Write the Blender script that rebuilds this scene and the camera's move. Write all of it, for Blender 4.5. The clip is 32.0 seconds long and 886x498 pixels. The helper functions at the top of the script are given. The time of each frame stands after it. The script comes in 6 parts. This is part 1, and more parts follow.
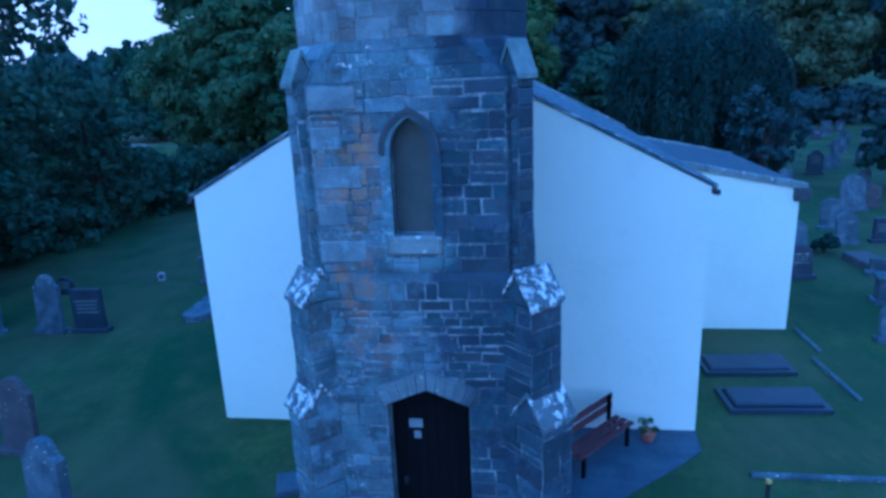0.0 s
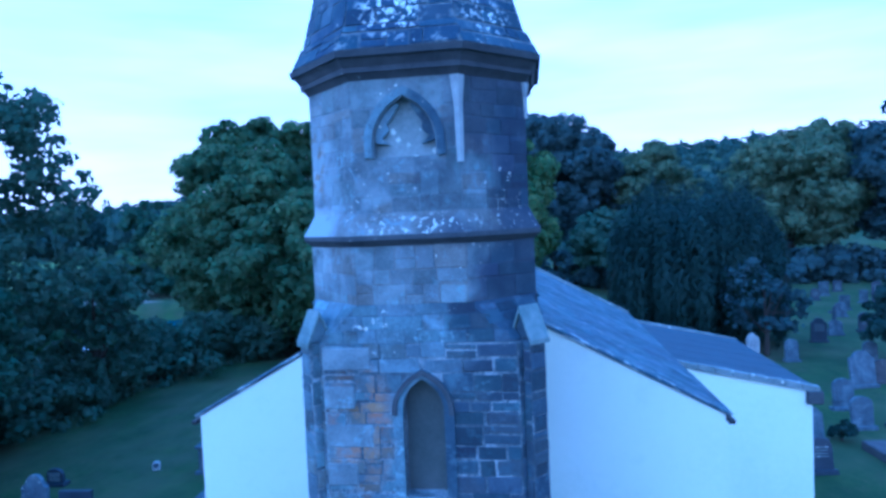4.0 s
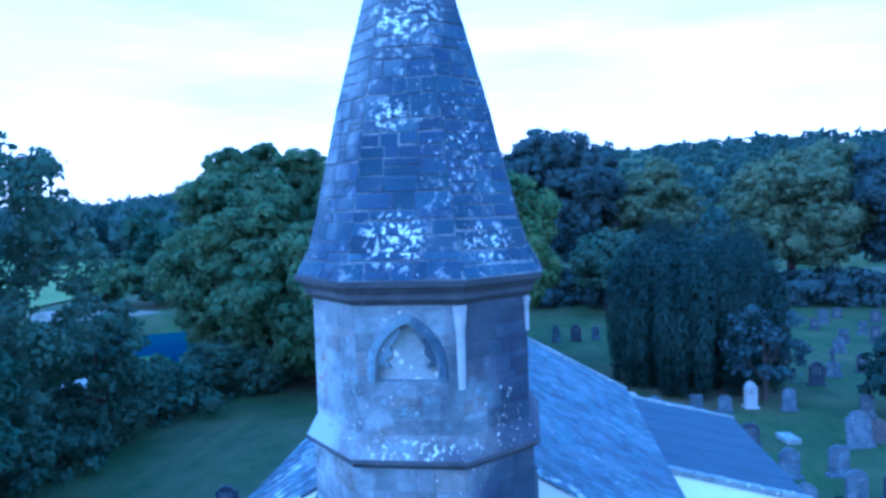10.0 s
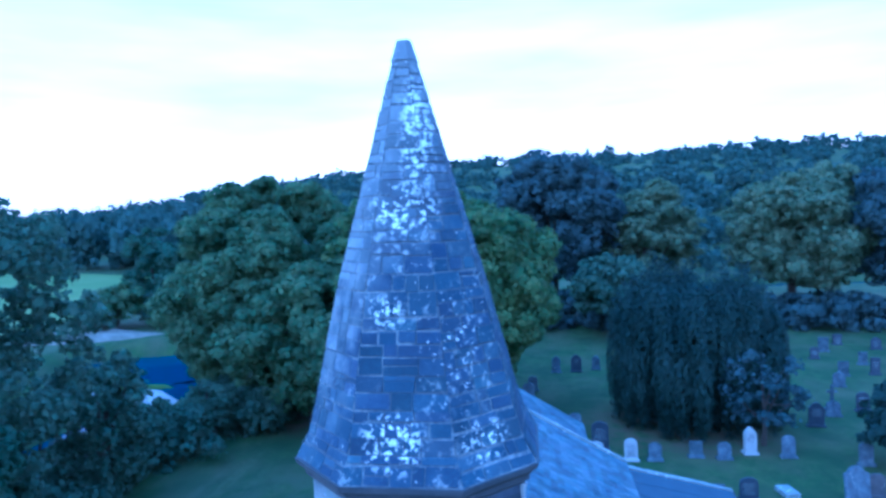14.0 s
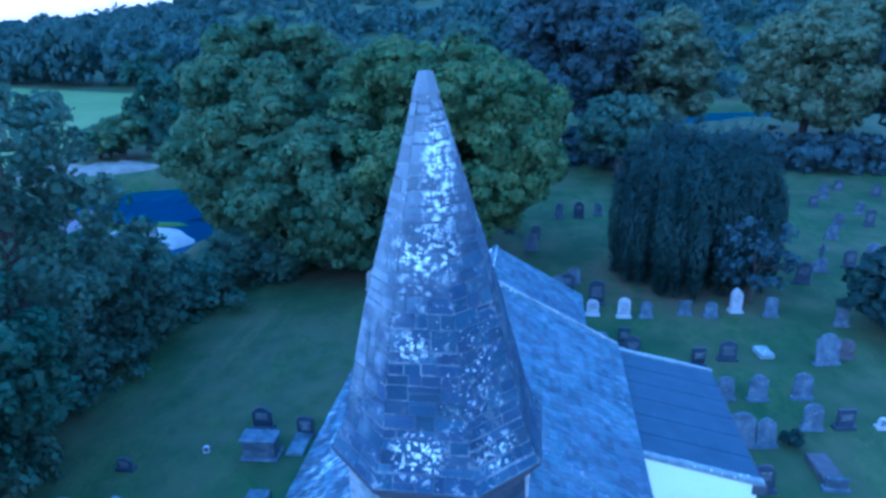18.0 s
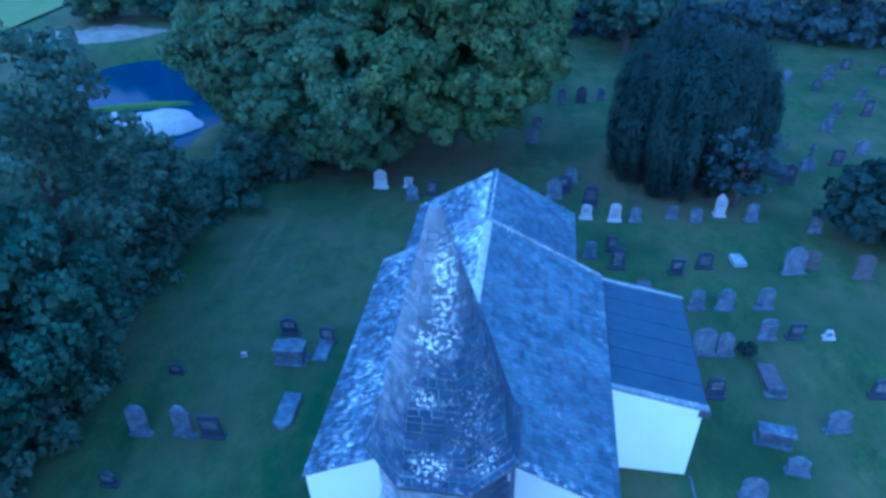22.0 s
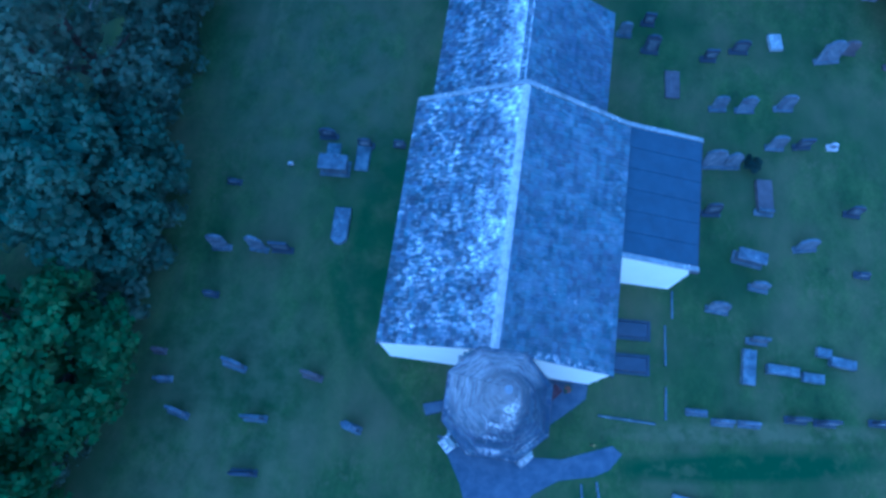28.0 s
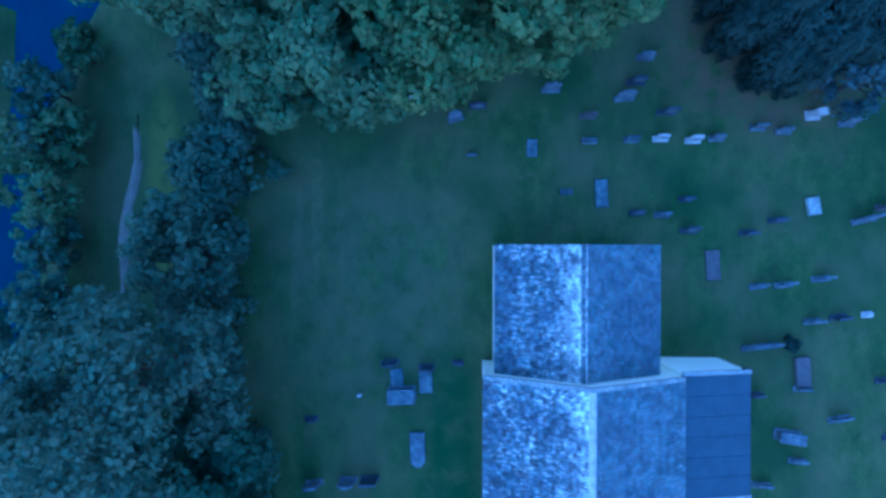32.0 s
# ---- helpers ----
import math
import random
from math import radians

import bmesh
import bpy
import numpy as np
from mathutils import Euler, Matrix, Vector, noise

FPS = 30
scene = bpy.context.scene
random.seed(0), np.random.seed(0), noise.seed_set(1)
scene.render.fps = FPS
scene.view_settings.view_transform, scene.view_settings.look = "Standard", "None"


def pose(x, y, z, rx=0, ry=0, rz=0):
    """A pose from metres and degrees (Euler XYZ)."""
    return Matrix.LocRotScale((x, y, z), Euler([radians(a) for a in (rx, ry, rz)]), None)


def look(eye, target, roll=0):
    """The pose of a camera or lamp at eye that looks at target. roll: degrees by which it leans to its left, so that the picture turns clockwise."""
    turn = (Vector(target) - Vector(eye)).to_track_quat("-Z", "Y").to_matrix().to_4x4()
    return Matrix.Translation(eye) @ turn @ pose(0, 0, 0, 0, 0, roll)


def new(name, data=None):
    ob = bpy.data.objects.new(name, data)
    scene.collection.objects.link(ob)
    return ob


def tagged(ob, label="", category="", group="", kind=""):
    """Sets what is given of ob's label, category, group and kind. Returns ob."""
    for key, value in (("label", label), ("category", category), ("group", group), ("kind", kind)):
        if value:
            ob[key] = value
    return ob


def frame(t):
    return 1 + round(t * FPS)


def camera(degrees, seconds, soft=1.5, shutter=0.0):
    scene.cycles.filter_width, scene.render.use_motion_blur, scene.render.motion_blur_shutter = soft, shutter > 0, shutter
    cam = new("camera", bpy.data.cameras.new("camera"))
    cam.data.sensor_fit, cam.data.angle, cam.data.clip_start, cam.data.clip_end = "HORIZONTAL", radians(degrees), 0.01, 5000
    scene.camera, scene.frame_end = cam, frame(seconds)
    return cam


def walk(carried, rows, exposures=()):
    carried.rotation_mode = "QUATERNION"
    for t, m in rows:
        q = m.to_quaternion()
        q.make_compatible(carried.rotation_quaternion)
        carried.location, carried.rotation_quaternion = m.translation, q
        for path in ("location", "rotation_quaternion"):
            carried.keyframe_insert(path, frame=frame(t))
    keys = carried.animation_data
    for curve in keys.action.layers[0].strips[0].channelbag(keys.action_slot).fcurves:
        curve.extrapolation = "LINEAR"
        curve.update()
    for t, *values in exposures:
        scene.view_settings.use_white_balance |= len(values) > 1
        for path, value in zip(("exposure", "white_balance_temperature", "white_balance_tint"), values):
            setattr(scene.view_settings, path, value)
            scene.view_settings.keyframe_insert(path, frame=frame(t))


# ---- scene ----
cam = camera(69.5, 32.0, soft=3.1)
# seconds, eye, heading to the left, pitch, roll
ROWS = [
    (0, -0.579, 0.340, 7.025, 8.10, -15.45, -2.57),
    (0.5, -0.579, 0.352, 7.214, 8.12, -14.36, -2.53),
    (1, -0.581, 0.356, 7.423, 8.13, -13.09, -2.52),
    (1.5, -0.591, 0.366, 7.613, 8.12, -11.69, -2.57),
    (2, -0.655, 0.388, 7.806, 7.98, -10.37, -2.61),
    (2.5, -0.681, 0.404, 7.966, 7.96, -9.01, -2.56),
    (3, -0.691, 0.437, 8.153, 7.85, -7.18, -2.54),
    (3.5, -0.686, 0.474, 8.309, 7.75, -5.28, -2.55),
    (4, -0.690, 0.485, 8.484, 7.66, -2.59, -2.53),
    (4.5, -0.680, 0.459, 8.619, 7.61, -2.65, -2.50),
    (6.5, -0.619, 0.408, 9.335, 7.69, -2.87, -2.42),
    (7, -0.659, 0.430, 9.569, 7.73, -2.86, -2.41),
    (7.5, -0.683, 0.487, 9.899, 7.82, -3.16, -2.03),
    (8, -0.691, 0.521, 10.168, 7.82, -3.12, -2.12),
    (8.5, -0.683, 0.524, 10.456, 7.83, -3.18, -2.00),
    (9, -0.665, 0.530, 10.746, 7.77, -3.26, -1.92),
    (9.5, -0.632, 0.533, 11.071, 7.73, -3.34, -1.82),
    (10, -0.600, 0.531, 11.456, 7.78, -3.42, -1.77),
    (10.5, -0.586, 0.568, 11.793, 7.75, -3.48, -1.69),
    (11, -0.506, 0.477, 12.161, 7.89, -3.62, -1.57),
    (11.5, -0.475, 0.507, 12.467, 7.85, -3.60, -1.62),
    (12, -0.445, 0.480, 12.787, 7.90, -3.54, -1.68),
    (12.5, -0.492, 0.554, 13.072, 7.85, -3.60, -1.58),
    (13, -0.504, 0.546, 13.399, 7.86, -3.56, -1.61),
    (13.5, -0.495, 0.543, 13.751, 7.87, -3.56, -1.62),
    (14, -0.479, 0.552, 14.054, 7.87, -3.39, -1.84),
    (14.5, -0.466, 0.555, 14.378, 7.80, -3.22, -2.15),
    (16.5, -0.481, 0.530, 16.054, 8.43, -5.76, -1.79),
    (17, -0.618, 0.774, 16.418, 8.53, -12.47, -1.32),
    (17.5, -0.629, 0.737, 16.865, 8.72, -17.98, -1.36),
    (18, -0.648, 0.696, 17.344, 8.71, -20.46, -1.47),
    (18.5, -0.604, 0.651, 17.920, 8.70, -20.46, -1.34),
    (19, -0.574, 0.616, 18.525, 8.75, -21.09, -1.45),
    (19.5, -0.551, 0.536, 19.163, 8.83, -22.64, -1.52),
    (20, -0.522, 0.526, 19.778, 9.02, -25.35, -1.46),
    (20.5, -0.532, 0.571, 20.373, 9.06, -28.01, -1.53),
    (21, -0.516, 0.559, 21.040, 9.17, -30.41, -1.56),
    (21.5, -0.518, 0.509, 21.707, 9.30, -32.69, -1.66),
    (22, -0.532, 0.395, 22.444, 9.48, -35.29, -1.73),
    (22.5, -0.572, 0.317, 23.219, 9.67, -39.69, -1.75),
    (23, -0.660, 0.321, 23.991, 9.90, -43.79, -1.91),
    (23.5, -0.812, 0.498, 24.743, 9.86, -44.62, -1.97),
    (24, -0.991, 0.774, 25.510, 9.84, -45.07, -1.99),
    (24.5, -1.134, 1.119, 26.354, 10.23, -49.83, -2.24),
    (25, -1.406, 1.678, 27.110, 10.43, -56.16, -2.48),
    (25.5, -1.606, 2.230, 27.841, 10.79, -60.83, -2.76),
    (26, -1.900, 3.111, 28.556, 11.12, -65.14, -3.13),
    (26.5, -2.175, 4.090, 29.329, 11.06, -65.06, -3.10),
    (28.5, -3.691, 10.729, 32.537, 15.12, -79.26, -6.82),
    (29, -4.204, 12.989, 33.249, 25.90, -85.79, -17.40),
    (29.5, -4.800, 15.557, 33.914, 130.81, -87.94, -122.34),
    (30, -5.249, 18.272, 34.542, -45.08, -92.09, 53.61),
    (30.5, -5.789, 21.248, 35.132, -47.52, -92.36, 56.15),
    (31, -6.536, 24.329, 35.685, -50.64, -92.28, 59.07),
    (31.5, -7.282, 27.288, 36.177, -65.10, -92.13, 73.25),
    (32, -8.264, 30.057, 36.656, -78.77, -91.84, 78.91),
]

EXPOSURES = [(0.0, -0.68, 3030, 7), (2.0, -0.52, 3055, 8), (4.0, -0.14, 3100, 9)] + [(t, e, 3100, 9) for t, e in ((7.0, 0.3), (14.5, 0.28), (18.0, 0.2), (21.0, 0.08), (26.0, -0.06), (32.0, -0.1))]
walk(cam, [(t, pose(x, y, z, 90 + pitch, 0, yaw) @ pose(0, 0, 0, 0, 0, roll)) for t, x, y, z, yaw, pitch, roll in ROWS], EXPOSURES)

# ---------------------------------------------------------------- world and light
world = bpy.data.worlds.new("dusk_sky")
scene.world = world
world.use_nodes = True
wt = world.node_tree
wbg = wt.nodes["Background"]
sky = wt.nodes.new("ShaderNodeTexSky")
sky.sky_type, sky.sun_disc = "NISHITA", False
sky.sun_elevation, sky.sun_rotation = radians(37), radians(-136.5)
sky.air_density, sky.dust_density, sky.ozone_density = 1.0, 4.0, 1.0
# thin, streaky overcast over the blue
wtc = wt.nodes.new("ShaderNodeTexCoord")
wmap = wt.nodes.new("ShaderNodeMapping")
wmap.inputs["Scale"].default_value = (1.2, 1.2, 7.0)
wn = wt.nodes.new("ShaderNodeTexNoise")
wn.inputs["Scale"].default_value, wn.inputs["Detail"].default_value = 1.6, 5.0
wr = wt.nodes.new("ShaderNodeMapRange")
wr.inputs["From Min"].default_value, wr.inputs["From Max"].default_value = 0.35, 0.7
wr.inputs["To Min"].default_value, wr.inputs["To Max"].default_value = 0.55, 0.9
wmix = wt.nodes.new("ShaderNodeMix")
wmix.data_type = "RGBA"
wsep = wt.nodes.new("ShaderNodeSeparateXYZ")
wgrad = wt.nodes.new("ShaderNodeValToRGB")
wgrad.color_ramp.elements[0].position, wgrad.color_ramp.elements[0].color = 0.0, (0.95, 0.66, 0.46, 1)
wgrad.color_ramp.elements[1].position, wgrad.color_ramp.elements[1].color = 0.75, (0.30, 0.37, 0.46, 1)
we = wgrad.color_ramp.elements.new(0.28)
we.color = (0.70, 0.58, 0.50, 1)
wscale = wt.nodes.new("ShaderNodeVectorMath")
wscale.operation = "SCALE"
wscale.inputs["Scale"].default_value = 26.0
wt.links.new(wtc.outputs["Generated"], wsep.inputs["Vector"])
wt.links.new(wsep.outputs["Z"], wgrad.inputs["Fac"])
wt.links.new(wgrad.outputs["Color"], wscale.inputs[0])
wt.links.new(wscale.outputs["Vector"], wmix.inputs["B"])
wt.links.new(wtc.outputs["Generated"], wmap.inputs["Vector"])
wt.links.new(wmap.outputs["Vector"], wn.inputs["Vector"])
wt.links.new(wn.outputs["Fac"], wr.inputs["Value"])
wt.links.new(wr.outputs["Result"], wmix.inputs["Factor"])
wt.links.new(sky.outputs["Color"], wmix.inputs["A"])
wt.links.new(wmix.outputs["Result"], wbg.inputs["Color"])
wbg.inputs["Strength"].default_value = 0.125

sun_data = bpy.data.lights.new("sun", "SUN")
sun_data.energy, sun_data.angle, sun_data.color = 0.75, radians(100), (1.0, 0.95, 0.88)
sun = new("sun", sun_data)
sun.matrix_world = look((-36, -38, 38), (0, 0, 0))

# ---------------------------------------------------------------- materials
RND = random.Random(7)


def material(name, colors, scale=4.0, rough=0.85, bump=0.3, detail=8.0, blotch=None, spots=None, island=None, metallic=0.0, stretch=(1, 1, 1), fine=14.0, palette=None, dark=None, flecks=None, high=None, patches=()):
    """Two scales of noise between colours, an optional large blotch colour, optional light spots, per-piece variation."""
    m = bpy.data.materials.new(name)
    m.use_nodes = True
    nt = m.node_tree
    bs = nt.nodes["Principled BSDF"]
    bs.inputs["Roughness"].default_value, bs.inputs["Metallic"].default_value = rough, metallic

    def add(kind, **kw):
        n = nt.nodes.new(kind)
        for k, v in kw.items():
            n.inputs[k].default_value = v
        return n

    geo = nt.nodes.new("ShaderNodeNewGeometry")
    mp = add("ShaderNodeMapping", Scale=stretch)
    nt.links.new(geo.outputs["Position"], mp.inputs["Vector"])
    big = add("ShaderNodeTexNoise", Scale=scale, Detail=detail, Roughness=0.62)
    small = add("ShaderNodeTexNoise", Scale=scale * fine, Detail=4.0, Roughness=0.7)
    for n in (big, small):
        nt.links.new(mp.outputs["Vector"], n.inputs["Vector"])
    mixv = add("ShaderNodeMath")
    mixv.operation = "MULTIPLY_ADD"
    mixv.inputs[1].default_value = 0.45
    sub = add("ShaderNodeMath")
    sub.operation = "MULTIPLY_ADD"
    sub.inputs[1].default_value, sub.inputs[2].default_value = 0.9, -0.17
    nt.links.new(small.outputs["Fac"], mixv.inputs[0])
    nt.links.new(big.outputs["Fac"], sub.inputs[0])
    nt.links.new(sub.outputs[0], mixv.inputs[2])
    ramp = nt.nodes.new("ShaderNodeValToRGB")
    el = ramp.color_ramp.elements
    for i, c in enumerate(colors):
        pos = 0.3 + 0.4 * i / max(1, len(colors) - 1)
        e = el[i] if i < 2 else el.new(pos)
        e.position, e.color = pos, (*c, 1)
    nt.links.new(mixv.outputs[0], ramp.inputs["Fac"])
    col = ramp.outputs["Color"]

    def mixin(fac, colour, amount_out=None):
        nonlocal col
        mx = nt.nodes.new("ShaderNodeMix")
        mx.data_type = "RGBA"
        nt.links.new(fac, mx.inputs["Factor"])
        nt.links.new(col, mx.inputs["A"])
        mx.inputs["B"].default_value = (*colour, 1)
        col = mx.outputs["Result"]

    if palette:
        src = nt.nodes.new("ShaderNodeObjectInfo").outputs["Random"] if name.endswith("_piece") else geo.outputs["Random Per Island"]
        pm = add("ShaderNodeMath")
        pm.operation = "MULTIPLY"
        pm.inputs[1].default_value = 13.7
        pf = add("ShaderNodeMath")
        pf.operation = "FRACT"
        nt.links.new(src, pm.inputs[0])
        nt.links.new(pm.outputs[0], pf.inputs[0])
        pr = nt.nodes.new("ShaderNodeValToRGB")
        pr.color_ramp.interpolation = "CONSTANT"
        pe = pr.color_ramp.elements
        for i, c in enumerate(palette):
            e = pe[i] if i < 2 else pe.new(i / len(palette))
            e.position, e.color = i / len(palette), (*c, 1)
        nt.links.new(pf.outputs[0], pr.inputs["Fac"])
        px = nt.nodes.new("ShaderNodeMix")
        px.data_type = "RGBA"
        px.inputs["Factor"].default_value = 0.42
        nt.links.new(col, px.inputs["A"])
        nt.links.new(pr.outputs["Color"], px.inputs["B"])
        col = px.outputs["Result"]
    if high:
        # paler with height and to one side, broken up by noise; lichen on slates
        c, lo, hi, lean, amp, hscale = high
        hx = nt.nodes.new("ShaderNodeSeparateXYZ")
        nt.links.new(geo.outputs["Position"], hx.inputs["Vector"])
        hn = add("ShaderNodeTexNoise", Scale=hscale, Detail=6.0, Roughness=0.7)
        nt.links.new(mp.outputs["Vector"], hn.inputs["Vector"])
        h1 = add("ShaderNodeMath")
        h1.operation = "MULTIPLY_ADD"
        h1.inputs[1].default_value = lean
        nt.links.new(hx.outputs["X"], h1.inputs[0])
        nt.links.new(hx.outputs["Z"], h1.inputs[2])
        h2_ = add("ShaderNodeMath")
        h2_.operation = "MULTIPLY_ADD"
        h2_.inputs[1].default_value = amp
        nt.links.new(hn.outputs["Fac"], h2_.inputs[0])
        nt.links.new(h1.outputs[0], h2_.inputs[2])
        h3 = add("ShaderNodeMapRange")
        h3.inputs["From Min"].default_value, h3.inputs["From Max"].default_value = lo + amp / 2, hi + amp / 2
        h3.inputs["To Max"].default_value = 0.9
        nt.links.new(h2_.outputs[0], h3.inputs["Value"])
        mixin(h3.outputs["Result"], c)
    if blotch:
        c, bscale, lo, hi = blotch
        bn = add("ShaderNodeTexNoise", Scale=bscale, Detail=5.0, Roughness=0.6)
        nt.links.new(mp.outputs["Vector"], bn.inputs["Vector"])
        br = add("ShaderNodeMapRange")
        br.inputs["From Min"].default_value, br.inputs["From Max"].default_value = lo, hi
        nt.links.new(bn.outputs["Fac"], br.inputs["Value"])
        mixin(br.outputs["Result"], c)
    if spots:
        c, sscale, size, where, wlo, whi = spots
        vo = add("ShaderNodeTexVoronoi", Scale=sscale)
        wob = add("ShaderNodeTexNoise", Scale=sscale * 2.5, Detail=3.0)
        nt.links.new(geo.outputs["Position"], wob.inputs["Vector"])
        nt.links.new(geo.outputs["Position"], vo.inputs["Vector"])
        ma = add("ShaderNodeMath")
        ma.operation = "MULTIPLY_ADD"
        ma.inputs[1].default_value = 0.5
        nt.links.new(wob.outputs["Fac"], ma.inputs[0])
        nt.links.new(vo.outputs["Distance"], ma.inputs[2])
        sr = add("ShaderNodeMapRange")
        sr.inputs["From Min"].default_value, sr.inputs["From Max"].default_value = size + 0.3, size + 0.2
        nt.links.new(ma.outputs[0], sr.inputs["Value"])
        pn = add("ShaderNodeTexNoise", Scale=where, Detail=4.0)
        nt.links.new(geo.outputs["Position"], pn.inputs["Vector"])
        pr = add("ShaderNodeMapRange")
        pr.inputs["From Min"].default_value, pr.inputs["From Max"].default_value = wlo, whi
        nt.links.new(pn.outputs["Fac"], pr.inputs["Value"])
        mu = add("ShaderNodeMath")
        mu.operation = "MULTIPLY"
        nt.links.new(sr.outputs["Result"], mu.inputs[0])
        nt.links.new(pr.outputs["Result"], mu.inputs[1])
        mixin(mu.outputs[0], c)
    if flecks:
        c, fscale, lo, hi, where, wlo, whi = flecks
        fn = add("ShaderNodeTexNoise", Scale=fscale, Detail=6.0, Roughness=0.75)
        nt.links.new(mp.outputs["Vector"], fn.inputs["Vector"])
        fr1 = add("ShaderNodeMapRange")
        fr1.inputs["From Min"].default_value, fr1.inputs["From Max"].default_value = lo, hi
        nt.links.new(fn.outputs["Fac"], fr1.inputs["Value"])
        wn1 = add("ShaderNodeTexNoise", Scale=where, Detail=3.0)
        nt.links.new(geo.outputs["Position"], wn1.inputs["Vector"])
        fr2 = add("ShaderNodeMapRange")
        fr2.inputs["From Min"].default_value, fr2.inputs["From Max"].default_value = wlo, whi
        nt.links.new(wn1.outputs["Fac"], fr2.inputs["Value"])
        fm = add("ShaderNodeMath")
        fm.operation = "MULTIPLY"
        nt.links.new(fr1.outputs["Result"], fm.inputs[0])
        nt.links.new(fr2.outputs["Result"], fm.inputs[1])
        mixin(fm.outputs[0], c)
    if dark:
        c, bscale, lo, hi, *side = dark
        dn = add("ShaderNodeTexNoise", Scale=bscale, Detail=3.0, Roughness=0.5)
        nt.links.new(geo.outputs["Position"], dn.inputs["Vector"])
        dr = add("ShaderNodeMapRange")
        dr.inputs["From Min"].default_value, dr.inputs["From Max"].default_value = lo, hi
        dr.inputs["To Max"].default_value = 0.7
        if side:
            # stain plus painted shade, growing towards one side of the tower
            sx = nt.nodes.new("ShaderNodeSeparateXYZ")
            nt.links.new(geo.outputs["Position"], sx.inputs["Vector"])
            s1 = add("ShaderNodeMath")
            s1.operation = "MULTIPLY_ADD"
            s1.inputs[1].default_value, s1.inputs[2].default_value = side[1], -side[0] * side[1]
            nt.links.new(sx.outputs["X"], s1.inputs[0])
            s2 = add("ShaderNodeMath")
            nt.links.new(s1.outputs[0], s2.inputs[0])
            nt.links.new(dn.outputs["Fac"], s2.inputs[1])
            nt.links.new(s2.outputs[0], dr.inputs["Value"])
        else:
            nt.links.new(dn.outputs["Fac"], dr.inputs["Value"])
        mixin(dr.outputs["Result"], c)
    for c, at, radii, turn, strength, pscale, lo, hi in patches:
        # a colour patch of its own shape: an ellipsoid, frayed by noise
        pm_ = add("ShaderNodeMapping", Location=at, Rotation=(0, 0, radians(turn)), Scale=radii)
        pm_.vector_type = "TEXTURE"
        nt.links.new(geo.outputs["Position"], pm_.inputs["Vector"])
        pl = nt.nodes.new("ShaderNodeVectorMath")
        pl.operation = "LENGTH"
        nt.links.new(pm_.outputs["Vector"], pl.inputs[0])
        pr_ = add("ShaderNodeMapRange")
        pr_.inputs["From Min"].default_value, pr_.inputs["From Max"].default_value, pr_.inputs["To Max"].default_value = 1.0, 0.55, strength
        nt.links.new(pl.outputs["Value"], pr_.inputs["Value"])
        pn_ = add("ShaderNodeTexNoise", Scale=pscale, Detail=4.0, Roughness=0.6)
        nt.links.new(geo.outputs["Position"], pn_.inputs["Vector"])
        pq = add("ShaderNodeMapRange")
        pq.inputs["From Min"].default_value, pq.inputs["From Max"].default_value = lo, hi
        nt.links.new(pn_.outputs["Fac"], pq.inputs["Value"])
        pu = add("ShaderNodeMath")
        pu.operation = "MULTIPLY"
        nt.links.new(pr_.outputs["Result"], pu.inputs[0])
        nt.links.new(pq.outputs["Result"], pu.inputs[1])
        mixin(pu.outputs[0], c)
    if island:
        lo, hi, hue = island
        if name.endswith("_piece"):
            src = nt.nodes.new("ShaderNodeObjectInfo").outputs["Random"]
        else:
            src = geo.outputs["Random Per Island"]
        vr = add("ShaderNodeMapRange")
        vr.inputs["To Min"].default_value, vr.inputs["To Max"].default_value = lo, hi
        nt.links.new(src, vr.inputs["Value"])
        hs = nt.nodes.new("ShaderNodeHueSaturation")
        nt.links.new(vr.outputs["Result"], hs.inputs["Value"])
        hr = add("ShaderNodeMath")
        hr.operation = "MULTIPLY"
        hr.inputs[1].default_value = 7.13
        fr = add("ShaderNodeMath")
        fr.operation = "FRACT"
        nt.links.new(src, hr.inputs[0])
        nt.links.new(hr.outputs[0], fr.inputs[0])
        h2 = add("ShaderNodeMapRange")
        h2.inputs["To Min"].default_value, h2.inputs["To Max"].default_value = 0.5 - hue, 0.5 + hue
        nt.links.new(fr.outputs[0], h2.inputs["Value"])
        nt.links.new(h2.outputs["Result"], hs.inputs["Hue"])
        nt.links.new(col, hs.inputs["Color"])
        col = hs.outputs["Color"]
    nt.links.new(col, bs.inputs["Base Color"])
    if bump:
        bp = add("ShaderNodeBump", Strength=bump, Distance=0.03)
        nt.links.new(mixv.outputs[0], bp.inputs["Height"])
        nt.links.new(bp.outputs["Normal"], bs.inputs["Normal"])
    return m


LICHEN = (0.62, 0.63, 0.58)
STONE = [(0.031, 0.039, 0.050), (0.112, 0.134, 0.155), (0.248, 0.299, 0.336)]
ORANGE = (0.27, 0.155, 0.075)
